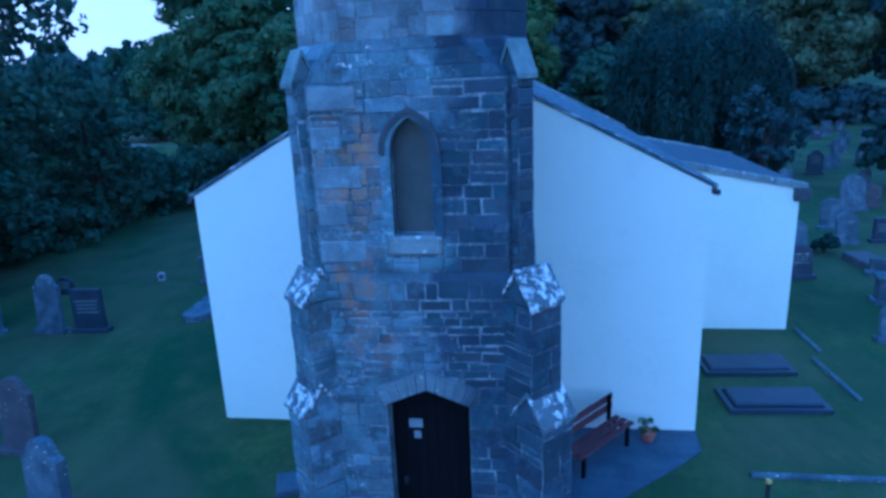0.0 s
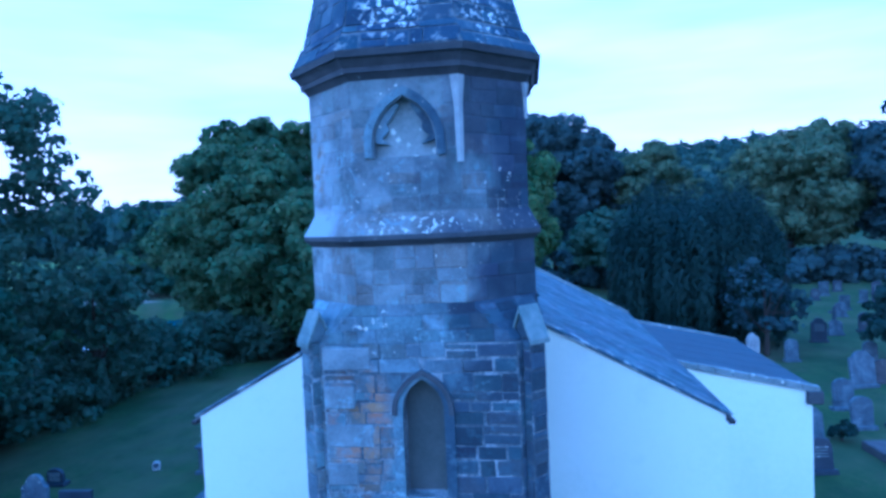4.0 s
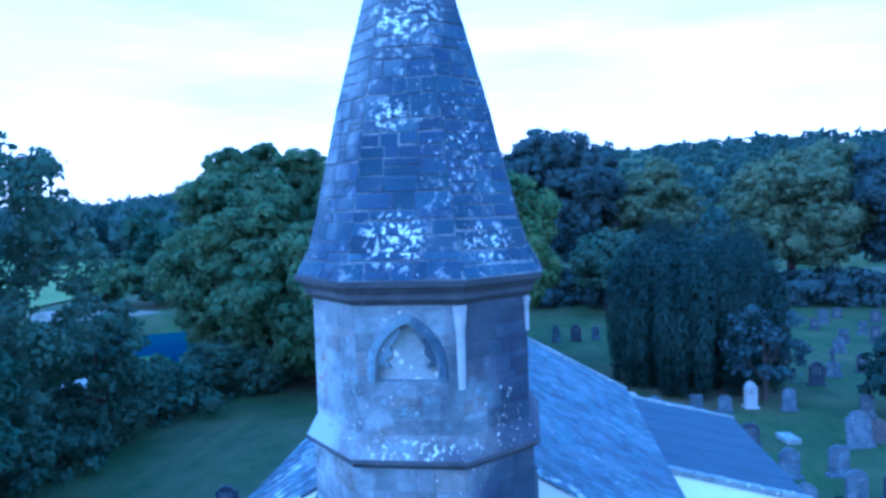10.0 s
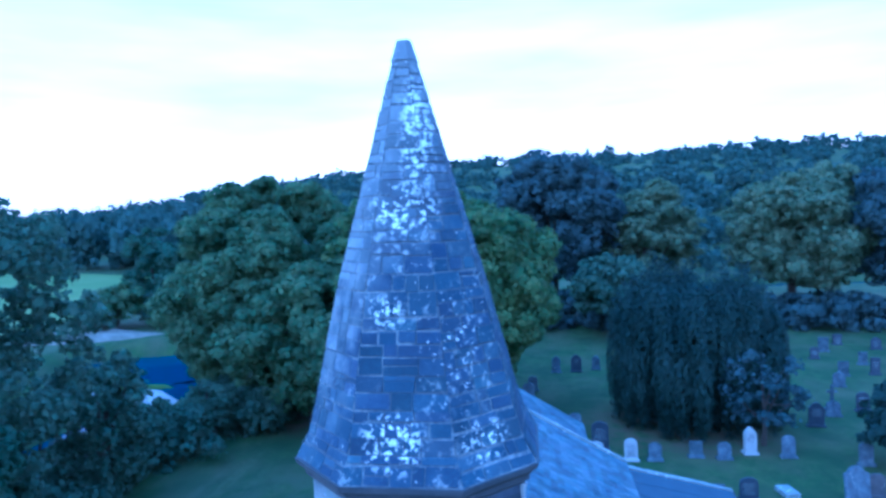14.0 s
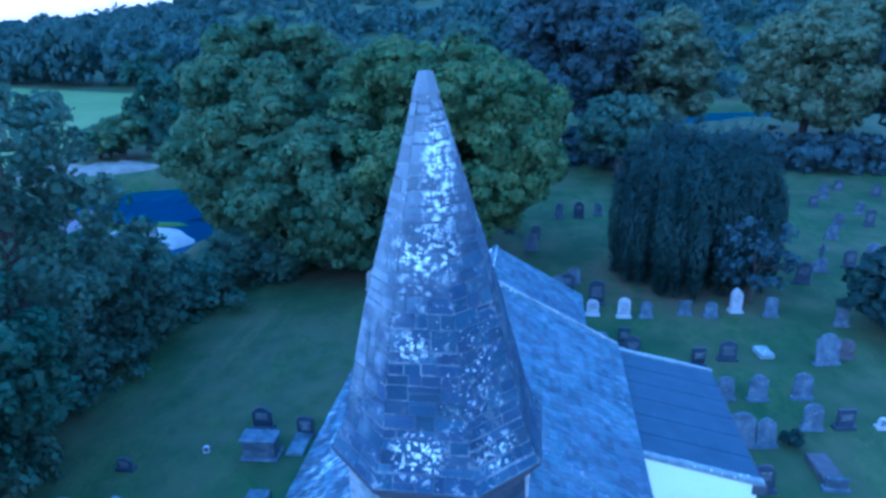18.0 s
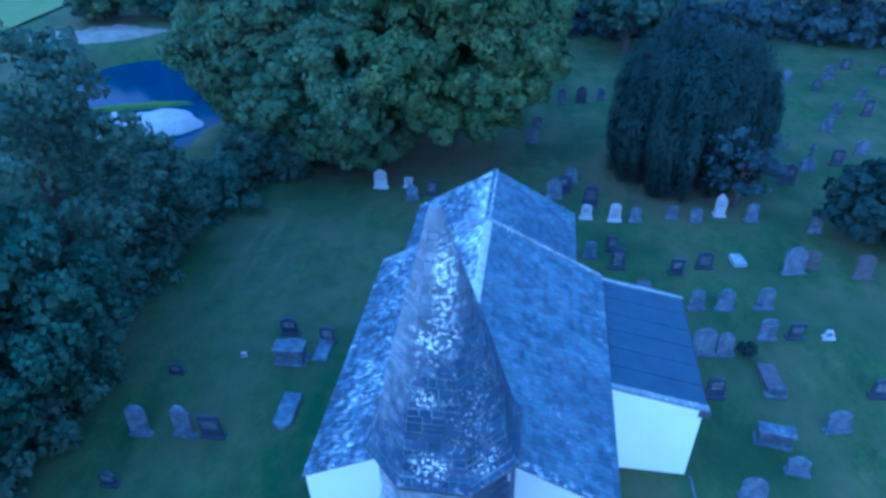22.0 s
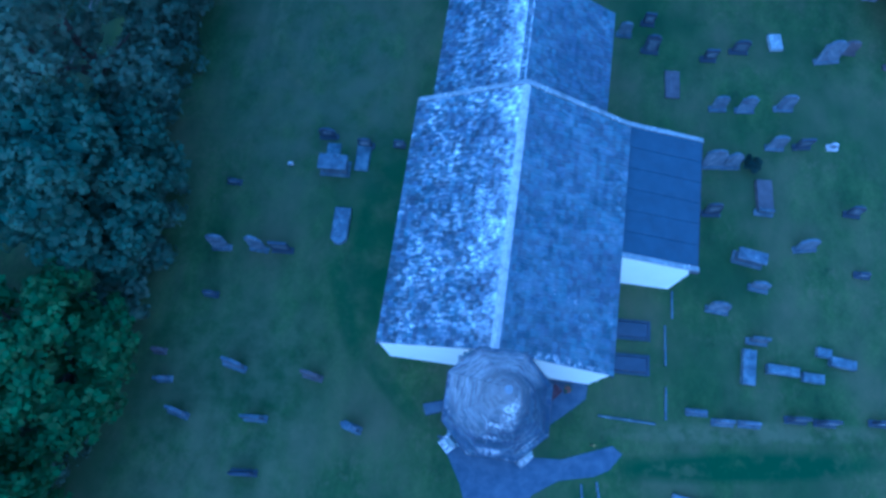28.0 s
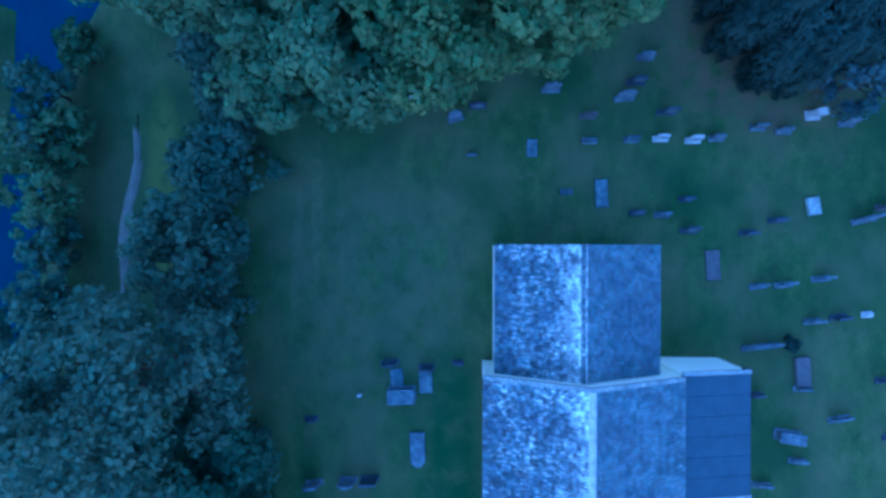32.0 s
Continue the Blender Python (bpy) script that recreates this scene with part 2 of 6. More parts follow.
# rusty stains beside the window, pale patches on the north-west corner
STAINS = [(ORANGE, (-2.9, 8.4, 5.9), (0.5, 1.0, 0.95), 0, 0.8, 3.2, 0.42, 0.56), (ORANGE, (-2.95, 8.3, 4.4), (0.34, 1.0, 0.75), 0, 0.75, 3.6, 0.44, 0.58), (ORANGE, (-2.8, 8.3, 3.4), (0.5, 1.0, 0.5), 0, 0.5, 3.6, 0.44, 0.6),
          ((0.285, 0.350, 0.395), (-3.75, 9.2, 7.4), (0.5, 1.4, 0.9), 0, 0.75, 2.2, 0.38, 0.56), ((0.248, 0.307, 0.344), (-3.2, 8.5, 7.7), (0.7, 0.6, 0.5), 0, 0.55, 2.4, 0.42, 0.56),
          (LICHEN, (-2.5, 8.3, 7.25), (1.3, 0.8, 0.6), 0, 0.9, 7.5, 0.64, 0.69), ((0.260, 0.321, 0.361), (-2.1, 8.3, 4.75), (0.65, 0.5, 0.3), 0, 0.7, 2.5, 0.36, 0.5)]
# dark: stain and the right-hand side's shade, both put into the colour
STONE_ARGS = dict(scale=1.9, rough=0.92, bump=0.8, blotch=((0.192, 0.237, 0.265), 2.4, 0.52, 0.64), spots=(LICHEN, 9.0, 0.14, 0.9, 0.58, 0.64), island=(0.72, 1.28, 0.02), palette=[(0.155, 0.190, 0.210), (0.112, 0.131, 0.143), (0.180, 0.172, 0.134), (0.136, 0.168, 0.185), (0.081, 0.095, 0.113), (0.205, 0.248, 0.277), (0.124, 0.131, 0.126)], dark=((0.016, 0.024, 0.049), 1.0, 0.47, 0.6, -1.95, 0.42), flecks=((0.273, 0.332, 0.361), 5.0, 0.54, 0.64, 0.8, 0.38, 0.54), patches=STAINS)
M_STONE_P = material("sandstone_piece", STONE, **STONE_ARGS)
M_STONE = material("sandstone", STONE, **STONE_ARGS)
PALE = [(0.052, 0.059, 0.068), (0.154, 0.170, 0.180), (0.294, 0.321, 0.335)]
# right face dark with stain and painted shade, left face paler
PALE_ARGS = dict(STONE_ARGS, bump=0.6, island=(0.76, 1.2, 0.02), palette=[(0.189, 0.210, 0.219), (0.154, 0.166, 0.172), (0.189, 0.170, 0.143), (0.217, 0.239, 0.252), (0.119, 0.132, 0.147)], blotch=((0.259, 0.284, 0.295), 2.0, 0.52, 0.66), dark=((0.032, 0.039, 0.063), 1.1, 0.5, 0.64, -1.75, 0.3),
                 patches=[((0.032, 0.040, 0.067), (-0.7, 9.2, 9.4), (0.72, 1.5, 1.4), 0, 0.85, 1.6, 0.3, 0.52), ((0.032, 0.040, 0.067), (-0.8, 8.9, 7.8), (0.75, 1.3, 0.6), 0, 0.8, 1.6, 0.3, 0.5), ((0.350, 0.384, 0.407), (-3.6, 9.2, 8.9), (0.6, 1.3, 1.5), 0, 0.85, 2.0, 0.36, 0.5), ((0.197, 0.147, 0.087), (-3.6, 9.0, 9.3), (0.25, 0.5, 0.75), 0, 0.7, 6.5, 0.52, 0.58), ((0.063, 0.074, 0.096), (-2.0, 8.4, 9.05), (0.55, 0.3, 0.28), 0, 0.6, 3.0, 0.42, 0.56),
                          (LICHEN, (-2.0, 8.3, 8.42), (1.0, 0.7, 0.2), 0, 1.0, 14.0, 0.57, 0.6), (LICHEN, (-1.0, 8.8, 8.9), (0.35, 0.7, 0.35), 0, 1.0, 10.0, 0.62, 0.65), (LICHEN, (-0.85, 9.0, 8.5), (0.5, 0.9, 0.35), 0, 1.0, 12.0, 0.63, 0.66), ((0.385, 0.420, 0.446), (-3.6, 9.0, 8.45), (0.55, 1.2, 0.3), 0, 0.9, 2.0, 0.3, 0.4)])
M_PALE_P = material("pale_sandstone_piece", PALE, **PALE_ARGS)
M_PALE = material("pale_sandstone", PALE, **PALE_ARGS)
SPIRE = [(0.022, 0.032, 0.059), (0.042, 0.059, 0.098), (0.084, 0.113, 0.157)]
WHITE_CRUST = (0.72, 0.74, 0.71)
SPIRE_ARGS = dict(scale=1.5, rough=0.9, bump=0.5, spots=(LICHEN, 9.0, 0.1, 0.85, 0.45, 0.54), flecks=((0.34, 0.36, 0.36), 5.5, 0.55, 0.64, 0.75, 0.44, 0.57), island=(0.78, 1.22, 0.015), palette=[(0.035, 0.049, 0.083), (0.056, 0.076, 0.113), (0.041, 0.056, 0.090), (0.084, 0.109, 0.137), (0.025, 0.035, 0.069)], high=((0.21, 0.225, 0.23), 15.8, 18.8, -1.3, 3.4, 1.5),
                  patches=[(WHITE_CRUST, (-2.3, 8.3, 11.12), (0.5, 0.8, 0.45), 0, 1.0, 13.0, 0.54, 0.57), (WHITE_CRUST, (-2.4, 8.6, 12.75), (0.3, 0.5, 0.3), 0, 1.0, 14.0, 0.52, 0.56), (WHITE_CRUST, (-1.12, 8.7, 11.05), (0.42, 0.6, 0.3), 0, 1.0, 14.0, 0.54, 0.58),
                           (WHITE_CRUST, (-2.0, 9.1, 15.4), (0.36, 0.9, 1.3), 0, 1.0, 9.0, 0.49, 0.54), (WHITE_CRUST, (-2.2, 9.0, 14.1), (0.6, 0.9, 0.45), 0, 1.0, 12.0, 0.54, 0.58), (WHITE_CRUST, (-1.5, 8.8, 12.2), (0.5, 0.9, 0.9), 0, 1.0, 12.0, 0.62, 0.65),
                           ((0.24, 0.26, 0.27), (-3.1, 9.3, 12.6), (0.5, 0.9, 2.2), 0, 0.6, 2.0, 0.4, 0.56), ((0.33, 0.35, 0.35), (-3.5, 10.7, 12.6), (1.5, 1.5, 3.4), 0, 0.85, 2.2, 0.34, 0.52), ((0.33, 0.35, 0.35), (-1.9, 11.2, 12.8), (1.7, 1.0, 3.2), 0, 0.85, 2.2, 0.34, 0.52)])
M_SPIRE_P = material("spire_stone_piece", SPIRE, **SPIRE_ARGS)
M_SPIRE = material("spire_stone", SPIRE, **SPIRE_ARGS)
M_SPIRE_JOINT = material("spire_mortar", [(0.045, 0.052, 0.07), (0.10, 0.112, 0.13), (0.30, 0.32, 0.32)], scale=1.2, bump=0.4)
M_MORTAR = material("lime_mortar", [(0.04, 0.048, 0.065), (0.10, 0.114, 0.13), (0.42, 0.44, 0.45)], scale=1.5, bump=0.4)
M_TRIM = material("dressed_stone", [(0.135, 0.15, 0.15), (0.23, 0.25, 0.245), (0.32, 0.34, 0.335)], scale=2.2, bump=0.35, spots=(LICHEN, 6.0, 0.24, 1.1, 0.46, 0.54))
M_RIDGE = material("limewashed_ridge", [(0.26, 0.26, 0.25), (0.50, 0.51, 0.49), (0.62, 0.63, 0.61)], scale=3.0, bump=0.4, island=(0.7, 1.25, 0.01))
M_LIME = material("lime_run", [(0.24, 0.25, 0.25), (0.46, 0.47, 0.46)], scale=3.0, bump=0.5)
M_COPING = material("greenish_coping", [(0.09, 0.115, 0.115), (0.18, 0.215, 0.21), (0.27, 0.30, 0.29)], scale=2.5, bump=0.4)
M_CAP = material("lichened_cap_stone", [(0.085, 0.095, 0.105), (0.16, 0.175, 0.18)], scale=2.0, bump=0.4, flecks=((0.70, 0.71, 0.68), 9.0, 0.5, 0.54, 1.8, 0.42, 0.5))
M_CORNICE = material("weathered_moulding", [(0.04, 0.043, 0.052), (0.09, 0.092, 0.10)], scale=2.5, bump=0.4, spots=(LICHEN, 9.0, 0.05, 1.3, 0.5, 0.6))
M_WHITE = material("white_limewash", [(0.80, 0.83, 0.68), (0.86, 0.88, 0.74), (0.88, 0.90, 0.77)], scale=0.5, bump=0.12, rough=0.9, blotch=((0.68, 0.72, 0.62), 0.35, 0.62, 0.85))
SLATE = [(0.04, 0.058, 0.08), (0.08, 0.105, 0.13), (0.15, 0.18, 0.2)]
NORTH_ARGS = dict(high=((0.66, 0.69, 0.68), 6.9, 7.6, 0.0, 3.6, 6.0), scale=1.6, rough=0.8, bump=0.35, blotch=((0.27, 0.29, 0.30), 4.2, 0.5, 0.62), flecks=((0.62, 0.645, 0.63), 3.8, 0.53, 0.58, 0.35, 0.38, 0.56), island=(0.5, 1.5, 0.02), dark=((0.05, 0.064, 0.09), 0.6, 0.47, 0.6), stretch=(0.55, 1.5, 1.0),
                  patches=[((0.06, 0.075, 0.10), (-6.9, 17.5, 5.0), (0.7, 9.0, 0.8), 0, 0.75, 1.5, 0.36, 0.55), ((0.065, 0.08, 0.105), (-4.6, 12.2, 6.0), (3.6, 0.9, 2.5), 0, 0.7, 1.5, 0.36, 0.55)])
SOUTH_ARGS = dict(scale=0.9, rough=0.8, bump=0.3, blotch=((0.15, 0.176, 0.198), 1.6, 0.44, 0.7), flecks=((0.40, 0.42, 0.42), 6.0, 0.58, 0.64, 0.3, 0.5, 0.62), island=(0.74, 1.26, 0.02), dark=((0.075, 0.09, 0.115), 0.5, 0.46, 0.62), stretch=(0.75, 1.25, 1.0),
                  patches=[((0.055, 0.07, 0.10), (0.6, 27.0, 5.0), (2.6, 3.6, 2.0), 0, 0.6, 1.2, 0.36, 0.6), ((0.48, 0.5, 0.49), (0.2, 12.0, 6.0), (2.8, 0.35, 2.0), 0, 0.8, 4.0, 0.5, 0.58)])
CHANCEL_ARGS = dict(NORTH_ARGS, high=((0.66, 0.69, 0.68), 5.7, 6.5, 0.0, 3.0, 6.0), patches=[((0.06, 0.075, 0.10), (-6.2, 27, 4.3), (0.7, 6.0, 0.8), 0, 0.7, 1.5, 0.36, 0.55)])
M_SLATE_P = material("speckled_slate_piece", SLATE, **NORTH_ARGS)
M_SLATE = material("speckled_slate", SLATE, **NORTH_ARGS)
M_SLATE_SP = material("lichened_slate_piece", SLATE, **SOUTH_ARGS)
M_SLATE_S = material("lichened_slate", SLATE, **SOUTH_ARGS)
M_SLATE_CP = material("chancel_slate_piece", SLATE, **CHANCEL_ARGS)
M_SLATE_C = material("chancel_slate", SLATE, **CHANCEL_ARGS)
M_SLATE_DARK = material("clean_slate", [(0.028, 0.042, 0.066), (0.05, 0.07, 0.10)], scale=1.4, rough=0.65, bump=0.2, island=(0.8, 1.2, 0.01), spots=(LICHEN, 5.0, 0.0, 0.7, 0.55, 0.65))
M_WOOD_DARK = material("dark_oak", [(0.003, 0.003, 0.004), (0.007, 0.006, 0.007)], scale=3.0, bump=0.3, stretch=(6, 6, 0.5))
M_WOOD_DARK.node_tree.nodes["Principled BSDF"].inputs["Specular IOR Level"].default_value = 0.15
M_WOOD_RED = material("stained_bench_wood", [(0.05, 0.022, 0.026), (0.085, 0.036, 0.038)], scale=4.0, bump=0.25)
LUSH, STRAW, EARTH = (0.012, 0.044, 0.004), (0.10, 0.112, 0.048), (0.085, 0.066, 0.038)
# trodden lines, mowing streaks, dry and lush patches, bare earth under the yew
TURF = [(LUSH, (-10.0, 14.4, 0), (4.2, 0.6, 9), -67.6, 0.5, 1.5, 0.3, 0.5), (LUSH, (-6.8, 10.4, 0), (2.8, 0.55, 9), -40, 0.5, 1.5, 0.3, 0.5), (LUSH, (-8.9, 18.5, 0), (1.7, 8.0, 9), 0, 0.6, 0.8, 0.35, 0.55), (LUSH, (10.0, 9.2, 0), (8.5, 0.8, 9), 9, 0.85, 1.0, 0.3, 0.5),
        (STRAW, (10.4, 10.8, 0), (7.5, 0.6, 9), 8, 0.75, 1.4, 0.36, 0.55), (STRAW, (-16.7, 31.8, 0), (0.45, 5.0, 9), 0, 0.6, 1.6, 0.36, 0.56), (STRAW, (-15.3, 31.0, 0), (0.3, 4.0, 9), 2, 0.45, 1.6, 0.36, 0.56), (STRAW, (-17.9, 29.5, 0), (0.35, 4.5, 9), -3, 0.45, 1.6, 0.36, 0.56),
        (STRAW, (-14.5, 7.5, 0), (6.0, 8.5, 9), 0, 0.5, 1.1, 0.38, 0.62), ((0.08, 0.092, 0.046), (-13.5, 27.0, 0), (7.0, 9.0, 9), 0, 0.55, 0.7, 0.35, 0.6), (EARTH, (8.5, 41.5, 0), (7.0, 6.2, 9), 0, 0.75, 0.9, 0.36, 0.55), ((0.10, 0.125, 0.022), (-25.7, 33.0, 0), (1.3, 7.0, 9), 0, 0.9, 1.2, 0.3, 0.5), (EARTH, (-13.0, 43.5, 0), (14.0, 5.5, 9), 0, 0.7, 0.8, 0.36, 0.55)]
M_GRASS = material("mown_grass", [(0.020, 0.041, 0.006), (0.042, 0.070, 0.012), (0.074, 0.104, 0.022)], scale=0.9, bump=0.9, rough=0.95, blotch=((0.078, 0.088, 0.035), 0.3, 0.42, 0.68), fine=7.0, stretch=(1.0, 0.65, 1.0), flecks=((0.085, 0.092, 0.036), 2.6, 0.5, 0.7, 0.3, 0.42, 0.6), dark=((0.024, 0.048, 0.008), 0.17, 0.48, 0.66), patches=TURF)
M_FIELD = material("meadow_grass", [(0.10, 0.15, 0.025), (0.13, 0.18, 0.035), (0.165, 0.20, 0.055)], scale=0.08, bump=0.3, rough=0.95)
M_TARMAC = material("worn_tarmac", [(0.045, 0.055, 0.08), (0.075, 0.088, 0.12), (0.11, 0.125, 0.155)], scale=1.5, bump=0.3, rough=0.8)
M_HEAD_GREY = material("grey_headstone", [(0.04, 0.048, 0.06), (0.08, 0.093, 0.112), (0.15, 0.165, 0.185)], scale=2.5, bump=0.4, spots=(LICHEN, 9.0, 0.1, 1.0, 0.45, 0.6), island=(0.7, 1.3, 0.02))
M_HEAD_RED = material("red_sandstone_headstone", [(0.055, 0.052, 0.056), (0.105, 0.10, 0.104)], scale=2.5, bump=0.4, spots=(LICHEN, 9.0, 0.1, 1.0, 0.45, 0.6))
M_HEAD_SLATE = material("dark_slate_headstone", [(0.025, 0.03, 0.045), (0.05, 0.057, 0.078)], scale=2.0, bump=0.15, rough=0.5)
M_HEAD_WHITE = material("white_marble", [(0.30, 0.30, 0.30), (0.48, 0.48, 0.475)], scale=2.0, bump=0.15, rough=0.6)
M_WATER = material("river_water", [(0.010, 0.03, 0.062), (0.018, 0.045, 0.088)], scale=0.6, bump=0.3, rough=0.12, stretch=(1, 0.4, 1))
M_WATER.node_tree.nodes["Principled BSDF"].inputs["IOR"].default_value = 1.12
M_GRAVEL = material("river_gravel", [(0.30, 0.29, 0.27), (0.48, 0.47, 0.44)], scale=1.2, bump=0.6)
M_BANK = material("muddy_bank_gravel", [(0.13, 0.125, 0.095), (0.24, 0.23, 0.19)], scale=1.6, bump=0.6)
M_REED = material("trampled_reeds", [(0.12, 0.115, 0.085), (0.19, 0.18, 0.135), (0.25, 0.235, 0.19)], scale=0.7, bump=0.7)
M_BARK = material("bark", [(0.035, 0.028, 0.022), (0.08, 0.065, 0.05)], scale=3.0, bump=0.6, stretch=(4, 4, 0.8))
M_GLASS_DARK = material("dull_glass", [(0.075, 0.082, 0.082), (0.125, 0.13, 0.125)], scale=2.0, bump=0.1, rough=0.25)
M_POT = material("terracotta_pot", [(0.25, 0.11, 0.07), (0.32, 0.15, 0.10)], scale=4.0, bump=0.2)
M_IRON = material("black_iron", [(0.015, 0.015, 0.017), (0.03, 0.03, 0.033)], scale=6.0, bump=0.1, rough=0.5)
M_BRASS = material("yellow_paint", [(0.45, 0.36, 0.08), (0.55, 0.45, 0.12)], scale=6.0, bump=0.0, rough=0.5)
M_PAPER = material("notice_paper", [(0.16, 0.17, 0.19), (0.30, 0.31, 0.32)], scale=3.0, bump=0.0)


def leaf_material(name, dark, light):
    m = material(name, [dark, tuple((a + b) / 2 for a, b in zip(dark, light)), light], scale=0.45, rough=0.75, bump=0.0, fine=9.0, island=(0.8, 1.22, 0.025))
    nt = m.node_tree
    bs, out = nt.nodes["Principled BSDF"], nt.nodes["Material Output"]
    bs.inputs["Specular IOR Level"].default_value = 0.25
    tl = nt.nodes.new("ShaderNodeBsdfTranslucent")
    nt.links.new(bs.inputs["Base Color"].links[0].from_socket, tl.inputs["Color"])
    mx = nt.nodes.new("ShaderNodeMixShader")
    mx.inputs[0].default_value = 0.42
    nt.links.new(bs.outputs[0], mx.inputs[1])
    nt.links.new(tl.outputs[0], mx.inputs[2])
    nt.links.new(mx.outputs[0], out.inputs["Surface"])
    return m


M_LEAF = leaf_material("sycamore_leaves", (0.056, 0.096, 0.040), (0.168, 0.226, 0.092))
M_LEAF_LIME = leaf_material("lime_green_sycamore_leaves", (0.060, 0.102, 0.036), (0.185, 0.245, 0.078))
M_LEAF_DARK = leaf_material("dark_leaves", (0.06, 0.096, 0.06), (0.142, 0.194, 0.12))
M_LEAF_BRIGHT = leaf_material("lime_leaves", (0.046, 0.104, 0.026), (0.10, 0.178, 0.046))
M_LEAF_OLIVE = leaf_material("yellowing_leaves", (0.09, 0.128, 0.066), (0.215, 0.25, 0.125))
M_LEAF_YEW = leaf_material("yew_needles", (0.026, 0.044, 0.034), (0.066, 0.094, 0.072))
M_LEAF_BLUE = leaf_material("grey_green_leaves", (0.045, 0.083, 0.046), (0.102, 0.155, 0.088))
M_LEAF_DUSK = leaf_material("blue_green_needles", (0.046, 0.068, 0.070), (0.115, 0.152, 0.154))
# dusky and far leaves: blue haze of distance put into the colour
M_LEAF_COPPER = leaf_material("dusky_leaves", (0.054, 0.076, 0.074), (0.115, 0.15, 0.144))
M_LEAF_HAZED = leaf_material("hazed_far_leaves", (0.056, 0.09, 0.072), (0.122, 0.168, 0.134))


# ---------------------------------------------------------------- mesh helpers
def part(name, bm, material_, parent=None, label="", smooth=False):
    me = bpy.data.meshes.new(name)
    if isinstance(bm, bmesh.types.BMesh):
        bmesh.ops.recalc_face_normals(bm, faces=bm.faces)
        bm.to_mesh(me)
        bm.free()
    else:
        me.from_pydata(bm[0], [], bm[1])
    me.materials.append(material_)
    if smooth:
        for p in me.polygons:
            p.use_smooth = True
    ob = new(name, me)
    if parent is not None:
        ob.parent = parent
        ob.matrix_parent_inverse = parent.matrix_basis.inverted()
    if label:
        tagged(ob, label)
    return ob


def empty(name, at, label, category, group="", kind=""):
    ob = new(name)
    ob.location = at
    return tagged(ob, label, category, group, kind)


def prism(points, z0, z1, bm=None, top=None):
    """A closed prism over a plan outline; top: an outline of its own at z1."""
    bm = bm or bmesh.new()
    lo = [bm.verts.new((x, y, z0)) for x, y in points]
    hi = [bm.verts.new((x, y, z1)) for x, y in (top or points)]
    n = len(points)
    bm.faces.new(lo[::-1])
    bm.faces.new(hi)
    for i in range(n):
        bm.faces.new((lo[i], lo[(i + 1) % n], hi[(i + 1) % n], hi[i]))
    return bm


def box(x0, x1, y0, y1, z0, z1, bm=None, bevel=0.0):
    b = bmesh.new()
    prism([(x0, y0), (x1, y0), (x1, y1), (x0, y1)], z0, z1, b)
    if bevel:
        bmesh.ops.bevel(b, geom=b.edges[:], offset=bevel, segments=1, affect="EDGES")
    if bm is None:
        return b
    me = bpy.data.meshes.new("tmp")
    b.to_mesh(me)
    b.free()
    bm.from_mesh(me)
    bpy.data.meshes.remove(me)
    return bm


def solid(verts, faces):
    bm = bmesh.new()
    vs = [bm.verts.new(v) for v in verts]
    for f_ in faces:
        bm.faces.new([vs[i] for i in f_])
    return bm


def octagon(cx, cy, w, ratio=0.5):
    """Plan of a square of width w with cut corners; ratio: the share of a side that is left."""
    h, c = w / 2, w * ratio / 2
    return [(cx - c, cy - h), (cx + c, cy - h), (cx + h, cy - c), (cx + h, cy + c), (cx + c, cy + h), (cx - c, cy + h), (cx - h, cy + c), (cx - h, cy - c)]


BLOCK_CACHE = {}


def block_mesh(w, h, d, mat):
    """A slightly worn block, its back on y = 0, its face towards -y, centred in x and z. Shared between alike pieces."""
    key = (round(w, 2), round(h, 2), round(d, 3), mat.name)
    if key not in BLOCK_CACHE:
        w, h, b = key[0], key[1], min(0.018, key[2] * 0.6)
        x, z = w / 2, h / 2
        vs = [(-x, 0, -z), (x, 0, -z), (x, 0, z), (-x, 0, z), (-x, -d + b, -z), (x, -d + b, -z), (x, -d + b, z), (-x, -d + b, z),
              (-x + b, -d, -z + b), (x - b, -d, -z + b), (x - b, -d, z - b), (-x + b, -d, z - b)]
        fs = [(4, 5, 1, 0), (5, 6, 2, 1), (6, 7, 3, 2), (7, 4, 0, 3), (8, 9, 5, 4), (9, 10, 6, 5), (10, 11, 7, 6), (11, 8, 4, 7), (11, 10, 9, 8)]
        me = bpy.data.meshes.new("block")
        me.from_pydata(vs, [], [f_[::-1] for f_ in fs])
        me.materials.append(mat)
        BLOCK_CACHE[key] = me
    return BLOCK_CACHE[key]


class Pieces:
    """Collects blocks: the first ones become objects, the rest one joined mesh."""

    def __init__(self, name, parent, mat_piece, mat_joined, most):
        self.name, self.parent, self.mp, self.mj, self.most = name, parent, mat_piece, mat_joined, most
        self.n, self.v, self.f = 0, [], []

    def add(self, m, w, h, d):
        me = block_mesh(w, h, d, self.mp)
        if self.n < self.most:
            ob = new(self.name, me)
            ob.parent = self.parent
            ob.matrix_parent_inverse = self.parent.matrix_basis.inverted()
            ob.matrix_basis = m
            self.n += 1
        else:
            base = len(self.v)
            self.v += [m @ v.co for v in me.vertices]
            self.f += [tuple(i + base for i in p.vertices) for p in me.polygons]

    def finish(self):
        if self.v:
            tagged(part(self.name + "_rest", (self.v, self.f), self.mj, self.parent), kind="stuff")


